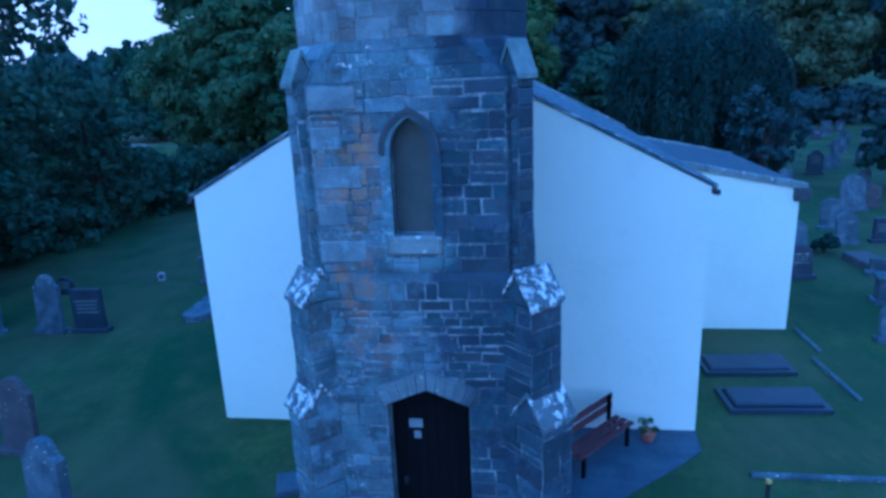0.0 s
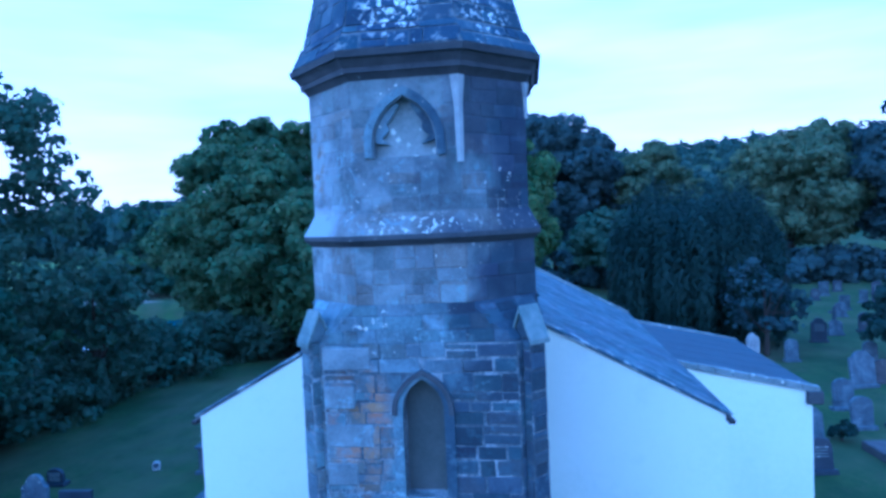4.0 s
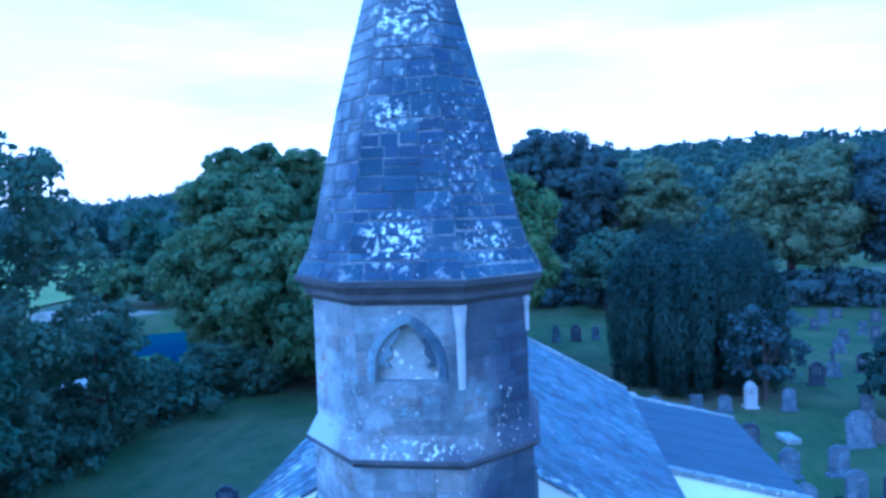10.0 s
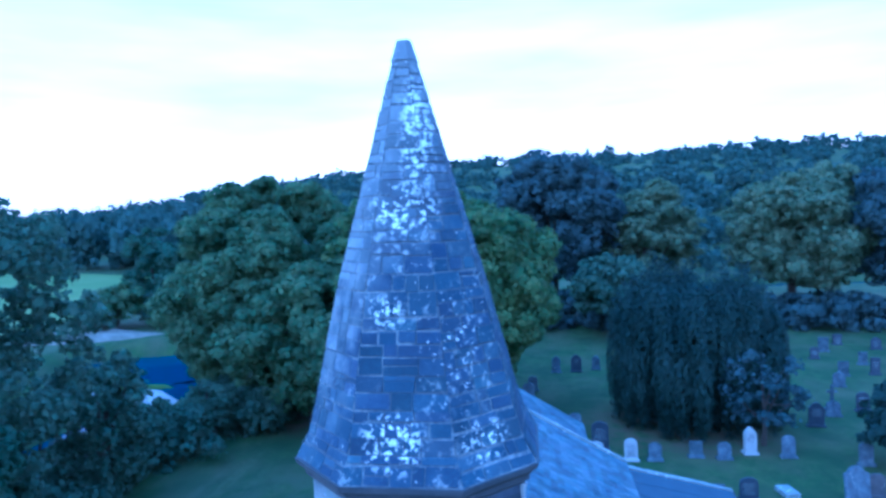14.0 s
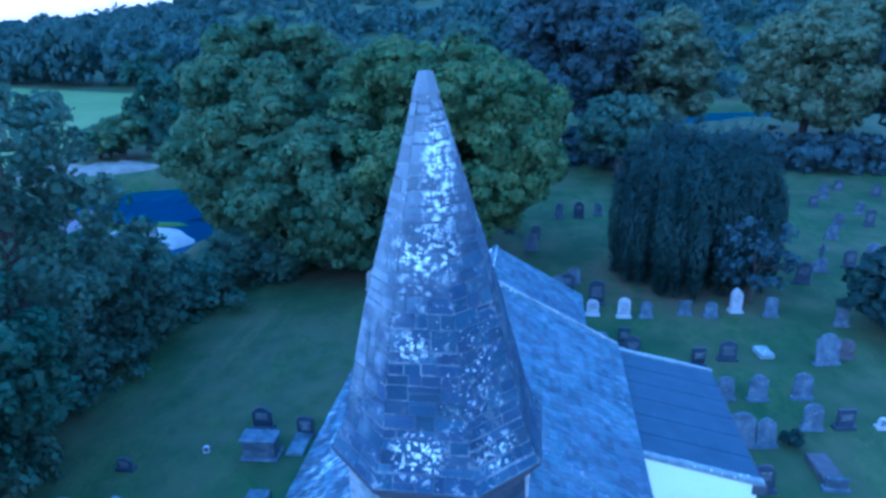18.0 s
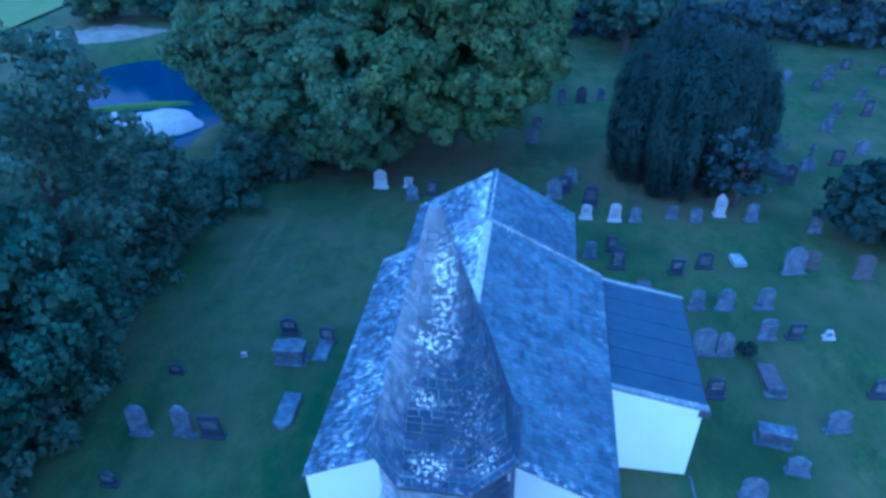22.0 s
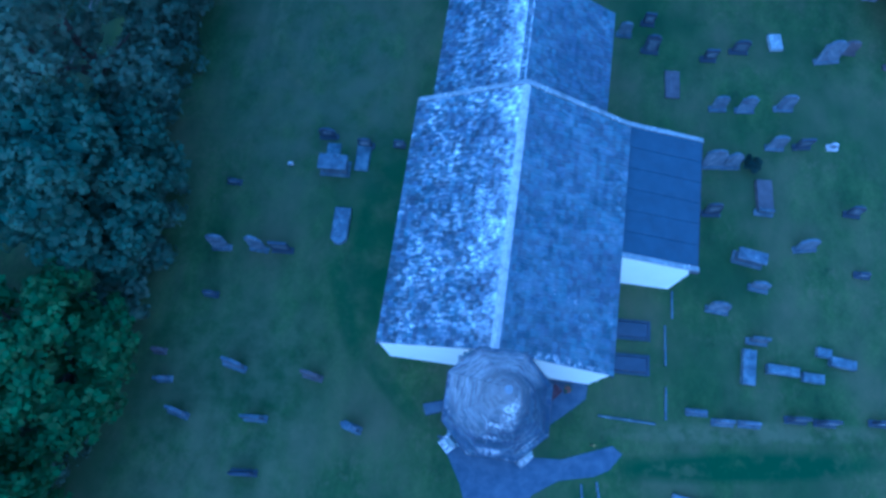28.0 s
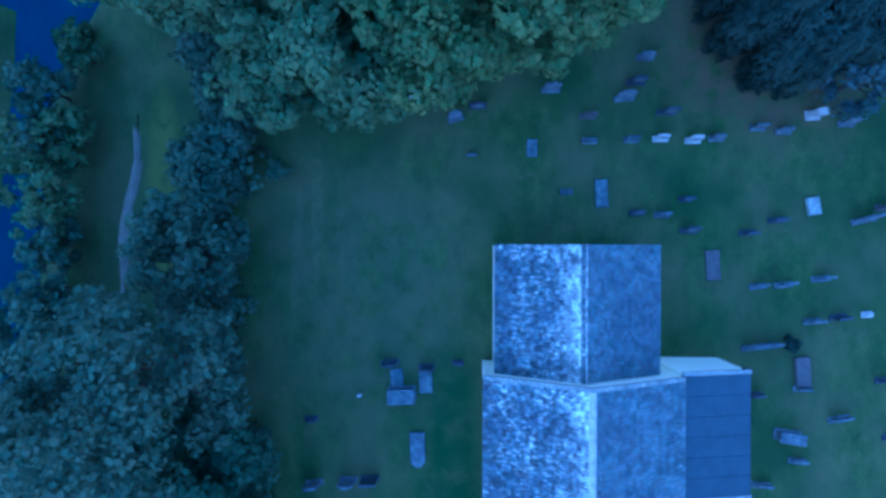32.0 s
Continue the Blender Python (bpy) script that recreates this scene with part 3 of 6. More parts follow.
def clad(pieces, a, b, z0, z1, top_a, top_b, course=(0.17, 0.30), length=(0.22, 0.6), proud=0.011, gaps=None, rnd=None, joint=0.022, split=0.3):
    """Coursed blocks on the wall face from plan point a to b (its outside to the right of a->b), z0 to z1, narrowing to top_a, top_b.
    gaps(z, h): the stretch of x that an opening takes out of a course, or None."""
    rnd = rnd or RND
    a, b, ta, tb = Vector(a), Vector(b), Vector(top_a), Vector(top_b)
    z = z0
    while z < z1 - 0.05:
        h = min(rnd.uniform(*course), z1 - z)
        if z1 - z - h < 0.1:
            h = z1 - z
        k = (z + h / 2 - z0) / (z1 - z0)
        p, q = a.lerp(ta, k), b.lerp(tb, k)
        span = (q - p).length
        way = (q - p).normalized()
        slope = Vector(((a - ta).x, (a - ta).y)).dot(Vector((way.y, -way.x))) / (z1 - z0)
        hole = gaps(z + h / 2, h) if gaps else None
        runs = [(0.0, span)] if not hole else [(0.0, hole[0] - p.x), (hole[1] - p.x, span)]
        for start, stop in runs:
            x = start
            while x < stop - 0.04:
                w = rnd.uniform(*length)
                if stop - x - w < 0.14:
                    w = stop - x
                c = p + way * (x + w / 2)
                dz = rnd.uniform(-0.012, 0.012)
                if h > 0.19 and w > 0.2 and rnd.random() < split:
                    stack = [(-0.25, 0.5), (0.25, 0.5)] if rnd.random() < 0.6 else [(-0.16, 0.68), (0.34, 0.32)]
                else:
                    stack = [(0.0, 1.0)]
                m = Matrix.Translation((c.x, c.y, z + h / 2 + dz)) @ Matrix.Rotation(math.atan2(way.y, way.x), 4, "Z") @ Matrix.Rotation(-math.atan(slope), 4, "X")
                m = m @ Matrix.Rotation(rnd.uniform(-0.03, 0.03), 4, "Y")
                for up, share in stack:
                    pieces.add(m @ Matrix.Translation((0, 0, up * h)), round(max(0.04, w - joint * rnd.choice((0.5, 1, 1, 2.2))), 2), round(max(0.04, h * share - joint * rnd.choice((0.5, 1, 1, 2.0))), 2), round(proud * rnd.choice((0.6, 1.0, 1.3)), 3))
                x += w
        z += h


# ---------------------------------------------------------------- ground, river and hill
RIVER = [(-38, -60, 2.2), (-36.6, 10, 1.8), (-35.6, 30, 1.0), (-34.6, 40, 0.9), (-32.9, 46, 2.4), (-37.0, 52.5, 7.4), (-43.5, 61, 6.6), (-29, 69, 5.0), (-10, 92, 5.0), (29, 120, 6.0), (80, 126, 6.0), (160, 120, 6.0)]


def river_distance(x, y):
    """Metres from the river's edge; negative in the water."""
    best = np.full(np.shape(x), 1e9)
    for (ax, ay, aw), (bx, by, bw) in zip(RIVER, RIVER[1:]):
        dx, dy = bx - ax, by - ay
        k = np.clip(((x - ax) * dx + (y - ay) * dy) / (dx * dx + dy * dy), 0, 1)
        best = np.minimum(best, np.hypot(x - ax - k * dx, y - ay - k * dy) - (aw + k * (bw - aw)))
    return best


def ground_height(x, y):
    x, y = np.asarray(x, float), np.asarray(y, float)
    z = 0.05 * np.sin(x * 0.21 + 1) * np.sin(y * 0.17) * np.clip((np.hypot(x + 2.3, y - 18) - 12) / 12, 0, 1)
    d = river_distance(x, y)
    k = np.clip((3.2 - d) / 4.5, 0, 1)
    z = z - 2.6 * k * k * (3 - 2 * k)
    far = np.hypot(x, y)
    rise = np.clip((y + np.where(x > 0, 0.35, 0.05) * x - 150) / 250, 0, 1)
    hill = np.where(x > 0, 42.0, 43.0) * rise ** 1.2 * (0.30 + 0.70 / (1 + np.exp(-(x + 190) / 35)))
    left = np.clip((-x - 60) / 200, 0, 1) * np.clip((y - 20) / 100, 0, 1)
    return z + hill + 9 * left * (1 - rise) + 1.5 * np.sin(x / 37) * np.sin(y / 41) * np.clip((far - 120) / 100, 0, 1)


def axis(lo, hi, near_lo, near_hi, step, grow=1.22):
    out, s, v = [], step, near_lo
    while v > lo:
        s *= grow
        v -= s
        out.append(v)
    out = out[::-1] + list(np.arange(near_lo, near_hi, step))
    s, v = step, near_hi
    while v < hi:
        out.append(v)
        s *= grow
        v += s
    return np.array(out + [hi])


gx, gy = axis(-2500, 2500, -60, 60, 1.25), axis(-2500, 2500, -20, 135, 1.25)
GX, GY = np.meshgrid(gx, gy)
GZ = ground_height(GX, GY)
gv = np.stack([GX, GY, GZ], -1).reshape(-1, 3)
ni, nj = len(gx), len(gy)
gf = [(j * ni + i, j * ni + i + 1, (j + 1) * ni + i + 1, (j + 1) * ni + i) for j in range(nj - 1) for i in range(ni - 1)]
ground = part("ground", (gv.tolist(), gf), M_GRASS, smooth=True)
tagged(ground, "mown churchyard grass with worn and dry patches", "ground", kind="structure")

# river water as a strip along the channel
wv, wf = [], []
for i, (x, y, half) in enumerate(RIVER):
    p, q = RIVER[max(0, i - 1)], RIVER[min(len(RIVER) - 1, i + 1)]
    t_ = Vector((q[0] - p[0], q[1] - p[1])).normalized()
    for s in (-half - 2.2, half + 2.2):
        wv.append((x - t_.y * s, y + t_.x * s, -1.75))
    if i:
        wf.append((2 * i - 2, 2 * i - 1, 2 * i + 1, 2 * i))
tagged(part("water", (wv, wf), M_WATER), "smooth dark river reflecting the pale sky", "river", kind="structure")


def lumpy_patch(name, cx, cy, rx, ry, turn, z, height, mat, label, category, seed, bend=0.0):
    r = random.Random(seed)
    n, bm = 28, bmesh.new()
    ph = [r.uniform(0, 6.28) for _ in range(3)]
    rings = []
    for k, s in enumerate((1.0, 0.8, 0.45)):
        ring = []
        for i in range(n):
            a = 6.2832 * i / n
            q = s * (1 + 0.12 * math.sin(2 * a + ph[0]) + 0.08 * math.sin(5 * a + ph[1]) + 0.05 * math.sin(9 * a + ph[2]))
            x, y = rx * q * math.cos(a) + bend * math.sin(ry * q * math.sin(a) * 0.8), ry * q * math.sin(a)
            c, s2 = math.cos(turn), math.sin(turn)
            ring.append(bm.verts.new((cx + c * x - s2 * y, cy + s2 * x + c * y, z + height * (0, 0.75, 1)[k] * r.uniform(0.85, 1.1))))
        rings.append(ring)
    for a_, b_ in zip(rings, rings[1:]):
        for i in range(n):
            bm.faces.new((a_[i], a_[(i + 1) % n], b_[(i + 1) % n], b_[i]))
    bm.faces.new(rings[-1])
    return tagged(part(name, bm, mat, smooth=True), label, category, kind="structure")


lumpy_patch("gravel_bank", -37.3, 49.9, 6.1, 4.2, 0.32, -2.3, 1.35, M_GRAVEL, "pale gravel bank in the river", "gravel bank", 3)
lumpy_patch("gravel_strip", -27.7, 32.6, 0.5, 8.4, -0.10, -0.6, 0.68, M_BANK, "narrow strip of muddy river gravel along the bank", "gravel bank", 5, 0.25)
lumpy_patch("gravel_shoal", -54.5, 70.6, 11.0, 4.4, 0.42, -1.7, 2.25, M_REED, "far bank of trampled reeds and grey-brown gravel", "river bank", 9)
lumpy_patch("grassy_spit", -39.6, 54.3, 5.6, 0.55, 0.33, -2.0, 0.75, M_FIELD, "low grassy rim behind the gravel bank", "river bank", 11)


def field(name, x0, x1, y0, y1, mat, label):
    """A meadow laid over the rising ground, with an uneven outline."""
    n = 26
    vs, fs = [], []
    for j in range(n + 1):
        for i in range(n + 1):
            u, v = i / n, j / n
            x = x0 + (x1 - x0) * (u + 0.05 * math.sin(v * 7 + 1) * (0.5 - abs(u - 0.5)) + 0.12 * (v - 0.5) * (1 - u))
            y = y0 + (y1 - y0) * (v + 0.06 * math.sin(u * 6))
            vs.append((x, y, float(ground_height(x, y)) + 0.25))
    for j in range(n):
        for i in range(n):
            a = j * (n + 1) + i
            fs.append((a, a + 1, a + n + 2, a + n + 1))
    return tagged(part(name, (vs, fs), mat, smooth=True), label, "field", kind="structure")


field("meadow", -230, -66, 70, 139, M_FIELD, "bright green hay meadow beyond the river")

# ---------------------------------------------------------------- church body
CX = -2.36
church = empty("church", (CX, 18, 0), "small whitewashed stone church with lichened slate roofs", "church")


def gabled_hall(name, x0, x1, y0, y1, eave, ridge, rx, holes=()):
    """White walls with both gables, as one closed body with thickness at the top hidden by the roof."""
    vs = [(x0, y0, -0.3), (x1, y0, -0.3), (x1, y0, eave), (rx, y0, ridge), (x0, y0, eave),
          (x0, y1, -0.3), (x1, y1, -0.3), (x1, y1, eave), (rx, y1, ridge), (x0, y1, eave)]
    fs = [(0, 1, 2, 3, 4), (9, 8, 7, 6, 5), (0, 5, 6, 1), (1, 6, 7, 2), (2, 7, 8, 3), (3, 8, 9, 4), (4, 9, 5, 0)]
    return part(name, solid(vs, fs), M_WHITE, church, "smooth white limewashed wall")


NX0, NX1, NY0, NY1, NEAVE, NRIDGE = -7.14, 2.60, 12.0, 23.45, 4.885, 7.48
gabled_hall("nave_wall", NX0, NX1, NY0, NY1, NEAVE, NRIDGE, CX)
KX, KX0, KX1, KY1, KEAVE, KRIDGE = -2.54, -6.56, 1.62, 30.03, 4.03, 6.39
gabled_hall("chancel_wall", KX0, KX1, NY1, KY1, KEAVE, KRIDGE, KX)


def roof_deck(name, x_e, x_r, y0, y1, z_e, z_r, thick=0.07, mat=None):
    d = Vector((x_e - x_r, 0, z_e - z_r)).normalized()
    n = Vector((-d.z, 0, d.x)) if d.x > 0 else Vector((d.z, 0, -d.x))
    n = n if n.z > 0 else -n
    a, b = Vector((x_e, 0, z_e)), Vector((x_r, 0, z_r))
    c = [a, b, b + n * thick, a + n * thick]
    vs = [(p.x, y, p.z) for y in (y0, y1) for p in c]
    return part(name, solid(vs, [(0, 1, 2, 3), (7, 6, 5, 4), (0, 4, 5, 1), (1, 5, 6, 2), (2, 6, 7, 3), (3, 7, 4, 0)]), mat or M_SLATE, church)


def slate_slope(x_e, x_r, y0, y1, z_e, z_r, most, thick=0.03, exposed=0.23, width=(0.2, 0.36), order=1, seed=1, mats=None):
    """Overlapping slates in courses from the eave to the ridge; order: which end gets the single pieces first."""
    deck = roof_deck("roof_slope", x_e, x_r, y0, y1, z_e, z_r, thick)
    r = random.Random(seed)
    run = Vector((x_r - x_e, 0, z_r - z_e))
    length, up = run.length, run.normalized()
    nrm = Vector((-up.z, 0, up.x))
    nrm = nrm if nrm.z > 0 else -nrm
    pcs = Pieces("slate", deck, *(mats or ((M_SLATE_SP, M_SLATE_S) if x_e > x_r else (M_SLATE_P, M_SLATE))), most)
    rows, s = [], 0.0
    while s < length - 0.05:
        e = exposed * (1.15 - 0.35 * s / length)
        y = y0 - r.uniform(0, 0.2)
        while y < y1 - 0.04:
            w = r.uniform(*width)
            y_a, y_b = max(y, y0), min(y + w, y1)
            y += w
            if y_b - y_a > 0.06:
                rows.append((s, e, y_a, y_b))
        s += e
    if order:
        rows.sort(key=lambda q: q[2])
    for s, e, y_a, y_b in rows:
        c = Vector((x_e, (y_a + y_b) / 2, z_e)) + up * (s + e / 2) + nrm * (thick + 0.004)
        tilt = 0.05 + r.uniform(-0.02, 0.03)
        zax = (up - nrm * tilt).normalized()
        yax = -(nrm + up * tilt).normalized()
        xax = yax.cross(zax)
        m = Matrix(((xax.x, yax.x, zax.x, c.x), (xax.y, yax.y, zax.y, c.y), (xax.z, yax.z, zax.z, c.z), (0, 0, 0, 1)))
        pcs.add(m @ Matrix.Rotation(r.uniform(-0.02, 0.02), 4, "Y"), round(y_b - y_a - 0.008, 2), round(e + 0.03, 2), 0.024)
    pcs.finish()
    return deck


slate_slope(-7.22, CX, 11.965, 23.5, 4.86, 7.5, 300, seed=11)
slate_slope(2.68, CX, 11.965, 23.5, 4.86, 7.5, 300, seed=12)
slate_slope(-6.64, KX, 23.5, 30.1, 4.0, 6.42, 150, seed=13, mats=(M_SLATE_CP, M_SLATE_C))
slate_slope(1.70, KX, 23.5, 30.1, 4.0, 6.42, 150, seed=14)


def ridge_tiles(x, y0, y1, z, seed, mat):
    r = random.Random(seed)
    y, n = y0, 0
    while y < y1 - 0.05:
        w = min(r.uniform(0.4, 0.52), y1 - y)
        vs = []
        for yy in (y + 0.006, y + w - 0.006):
            vs += [(x - 0.17, yy, z - 0.055), (x, yy, z + 0.065 + r.uniform(-0.01, 0.01)), (x + 0.17, yy, z - 0.055), (x, yy, z + 0.02)]
        part("ridge_tile", solid(vs, [(0, 1, 5, 4), (1, 2, 6, 5), (2, 3, 7, 6), (3, 0, 4, 7), (3, 2, 1, 0), (4, 5, 6, 7)]), mat, church)
        y += w


ridge_tiles(CX, 12.0, 23.5, 7.585, 3, M_RIDGE)
ridge_tiles(KX, 23.52, 30.1, 6.505, 4, M_SLATE)
# raised stone coping on the nave's east gable
for sx, xe in ((-1, -7.22), (1, 2.68)):
    a, b = Vector((xe, 0, 4.90)), Vector((CX, 0, 7.58))
    vs = [(p.x, y, p.z + dz) for y in (23.38, 23.58) for p, dz in ((a, -0.12), (b, -0.12), (b, 0.1), (a, 0.1))]
    part("gable_coping", solid(vs, [(0, 1, 2, 3), (7, 6, 5, 4), (0, 4, 5, 1), (1, 5, 6, 2), (2, 6, 7, 3), (3, 7, 4, 0)]), M_TRIM, church)
# eaves gutters
part("gutter", box(2.62, 2.74, 11.9, 17.15, 4.74, 4.83, bevel=0.02), M_IRON, church)
part("gutter", box(-7.28, -7.16, 11.9, 23.5, 4.74, 4.83, bevel=0.02), M_IRON, church)

# vestry lean-to on the south side
VX, VY0, VY1 = 6.18, 17.28, 23.72
vs = [(2.58, VY0, -0.3), (VX, VY0, -0.3), (VX, VY0, 3.80), (2.58, VY0, 4.54), (2.58, VY1, -0.3), (VX, VY1, -0.3), (VX, VY1, 3.80), (2.58, VY1, 4.54)]
part("vestry_wall", solid(vs, [(0, 1, 2, 3), (7, 6, 5, 4), (0, 4, 5, 1), (1, 5, 6, 2), (2, 6, 7, 3), (3, 7, 4, 0)]), M_WHITE, church, "white limewashed lean-to vestry wall")
roof_v = roof_deck("vestry_roof", 6.28, 2.62, VY0 + 0.1, VY1 - 0.1, 3.82, 4.56, 0.06, M_SLATE_DARK)
vl = Vector((2.62 - 6.28, 0, 4.56 - 3.82))
vn = Vector((0.74, 0, 3.66)).normalized()
for i in range(6):
    y_a = VY0 + 0.14 + i * (VY1 - VY0 - 0.28) / 6
    y_b = y_a + (VY1 - VY0 - 0.28) / 6 - 0.035
    vs = []
    for y in (y_a, y_b):
        for k, lift in ((0.0, 0.064), (1.0, 0.064), (1.0, 0.085), (0.0, 0.085)):
            p = Vector((6.28, y, 3.82)) + vl * k + vn * lift
            vs.append(tuple(p))
    part("roof_panel", solid(vs, [(0, 1, 2, 3), (7, 6, 5, 4), (0, 4, 5, 1), (1, 5, 6, 2), (2, 6, 7, 3), (3, 7, 4, 0)]), M_SLATE_DARK, roof_v)
for y in (VY0 - 0.06, VY1 - 0.14):
    r = random.Random(int(y * 10))
    for i in range(9):
        k0, k1 = i / 9, (i + 1) / 9 - 0.004
        vs = []
        for yy in (y, y + 0.2):
            for k, lift in ((k0, -0.02), (k1, -0.02), (k1, 0.14 + r.uniform(-0.015, 0.015)), (k0, 0.14 + r.uniform(-0.015, 0.015))):
                vs.append(tuple(Vector((6.34, yy, 3.80)) + Vector((2.62 - 6.34, 0, 0.78)) * k + Vector((0, 0, lift))))
        part("coping_stone", solid(vs, [(0, 1, 2, 3), (7, 6, 5, 4), (0, 4, 5, 1), (1, 5, 6, 2), (2, 6, 7, 3), (3, 7, 4, 0)]), M_TRIM, church)
part("kneeler", box(6.02, 6.42, VY0 - 0.1, VY0 + 0.14, 3.50, 3.84, bevel=0.03), M_CORNICE, church)
part("kneeler", box(6.02, 6.42, VY1 - 0.14, VY1 + 0.1, 3.50, 3.84, bevel=0.03), M_CORNICE, church)
part("vestry_gutter", box(6.27, 6.37, VY0 + 0.1, VY1 - 0.1, 3.74, 3.83, bevel=0.02), M_IRON, church)

# ---------------------------------------------------------------- tower and spire
TX, TY = -2.22, 9.90
tower = empty("tower", (TX, TY, 0), "octagonal sandstone tower with a stone spire, stained and lichened", "tower")
R0 = 0.46
TXL, TXM, TXB = TX + 0.10, TX + 0.05, TX + 0.05  # the lower stages stand a little off the spire's axis
W_LOW, W_SQ, W_MID, W_BEL, W_SPIRE = 3.2, 3.12, 3.1, 2.99, 3.46
Z_SET, Z_BROACH, Z_STR, Z_COR, Z_TIP = 4.35, 6.95, 8.25, 10.28, 16.55
BROACH = 0.5
DOOR_X, DOOR_HW, DOOR_SPRING, DOOR_APEX = -2.03, 0.585, 2.53, 2.77
yl = TY - W_LOW / 2

# lower stage: octagon shell with the doorway left open in its front
lowp, midp, sqp = octagon(TXL, TY, W_LOW, 0.8), octagon(TXM, TY, W_MID, R0), octagon(TXL, TY, W_SQ, 0.8)
bm = bmesh.new()
fx0, fx1 = lowp[0][0], lowp[1][0]
dx0, dx1 = DOOR_X - DOOR_HW, DOOR_X + DOOR_HW
prism([(fx0, yl), (dx0, yl), (dx0, yl + 0.5), (fx0 - 0.3, yl + 0.5)], -0.3, DOOR_SPRING, bm)
prism([(dx1, yl), (fx1, yl), (fx1 + 0.3, yl + 0.5), (dx1, yl + 0.5)], -0.3, DOOR_SPRING, bm)
hv = [(fx0, DOOR_SPRING), (dx0, DOOR_SPRING), (DOOR_X, DOOR_APEX), (dx1, DOOR_SPRING), (fx1, DOOR_SPRING), (fx1, Z_SET), (fx0, Z_SET)]
fr = [bm.verts.new((x, yl, z)) for x, z in hv]
bk = [bm.verts.new((x + (-0.3 if i in (0, 6) else 0.3 if i in (4, 5) else 0), yl + 0.5, z)) for i, (x, z) in enumerate(hv)]
bm.faces.new(fr)
bm.faces.new(bk[::-1])
for i in range(7):
    bm.faces.new((fr[i], bk[i], bk[(i + 1) % 7], fr[(i + 1) % 7]))
prism([(lowp[7][0], lowp[7][1]), (fx0 - 0.3, yl + 0.5), (fx1 + 0.3, yl + 0.5), lowp[2], lowp[3], (lowp[3][0], 12.0), (lowp[6][0], 12.0), lowp[6]], -0.3, Z_SET, bm)
part("lower_stage", bm, M_MORTAR, tower, "squared sandstone blocks, orange and grey, in lime mortar")
part("set_off", prism(octagon(TXL, TY, W_LOW + 0.02, 0.8), Z_SET, Z_SET + 0.12, top=octagon(TXL, TY, W_SQ + 0.05, 0.8)), M_STONE, tower)
# middle stage with a recessed lancet
ym = TY - W_SQ / 2
WX, WZ0, WSPRING, WAPEX, WHW = -2.085, 4.98, 6.1, 6.5, 0.265


def lancet(hw, z0, spring, apex, n=7):
    """Outline of a pointed opening in x and z, from the lower left up and over."""
    pts = [(-hw, z0)]
    for i in range(n + 1):
        a = i / n * math.pi / 3
        pts.append((hw - 2 * hw * math.cos(a), spring + (apex - spring) * math.sin(a) / math.sin(math.pi / 3)))
    right = [(-x, z) for x, z in pts[::-1][1:]]
    return pts + right


def face_with_lancet(bm, xa, xb, za, zb, yf, wx, outline, depth):
    """Front wall panel with a pointed hole and its reveal."""
    hole = [(wx + x, z) for x, z in outline]
    n = len(hole)
    mid = n // 2
    ov = [bm.verts.new((x, yf, z)) for x, z in hole]
    bv = [bm.verts.new((x, yf + depth, z)) for x, z in hole]
    for i in range(n):
        j = (i + 1) % n
        bm.faces.new((ov[i], ov[j], bv[j], bv[i]))
    c = [bm.verts.new((x, yf, z)) for x, z in ((xa, za), (xa, zb), (xb, zb), (xb, za))]
    tm = bm.verts.new((hole[mid][0], yf, zb))
    for i in range(mid):
        bm.faces.new((ov[i], ov[i + 1], c[0] if i < 1 else c[1]))
    bm.faces.new((c[0], ov[1], c[1]))
    bm.faces.new((c[1], ov[mid], tm))
    for i in range(mid, n - 1):
        bm.faces.new((ov[i], ov[i + 1], c[2] if i < n - 2 else c[3]))
    bm.faces.new((c[3], c[2], ov[n - 2]))
    bm.faces.new((tm, ov[mid], c[2]))
    bm.faces.new((c[0], c[3], ov[n - 1], ov[0]))


def octagon_stage(name, w, z0, z1, win, outline, depth, label, ratio=R0, cx=TX, mat=None):
    pts = octagon(cx, TY, w, ratio)
    bm = bmesh.new()
    lo = [bm.verts.new((x, y, z0)) for x, y in pts]
    hi = [bm.verts.new((x, y, z1)) for x, y in pts]
    for i in range(1, 8):
        j = (i + 1) % 8
        bm.faces.new((lo[i], lo[j], hi[j], hi[i]))
    bm.faces.new(hi)
    bm.faces.new(lo[::-1])
    face_with_lancet(bm, pts[0][0], pts[1][0], z0, z1, TY - w / 2, win, outline, depth)
    return part(name, bm, mat or M_MORTAR, tower, label)


mid_outline = lancet(WHW, WZ0, WSPRING, WAPEX)
octagon_stage("middle_stage", W_SQ, Z_SET + 0.1, Z_BROACH, WX, mid_outline, 0.3, "mixed sandstone blocks with pale repointing", 0.8, TXL)
part("broach_stage", prism(sqp, Z_BROACH, Z_BROACH + BROACH, top=midp), M_STONE, tower)
part("octagon_stage", prism(midp, Z_BROACH + BROACH, Z_STR), M_PALE, tower)
BX, BZ0, BSPRING, BAPEX, BHW = -2.18, 9.3, 9.5, 10.04, 0.39
bel_outline = lancet(BHW, BZ0, BSPRING, BAPEX)
octagon_stage("belfry_stage", W_BEL, Z_STR, Z_COR, BX, bel_outline, 0.16, "pale sandstone belfry stage with a blind opening", R0, TXB, M_PALE)


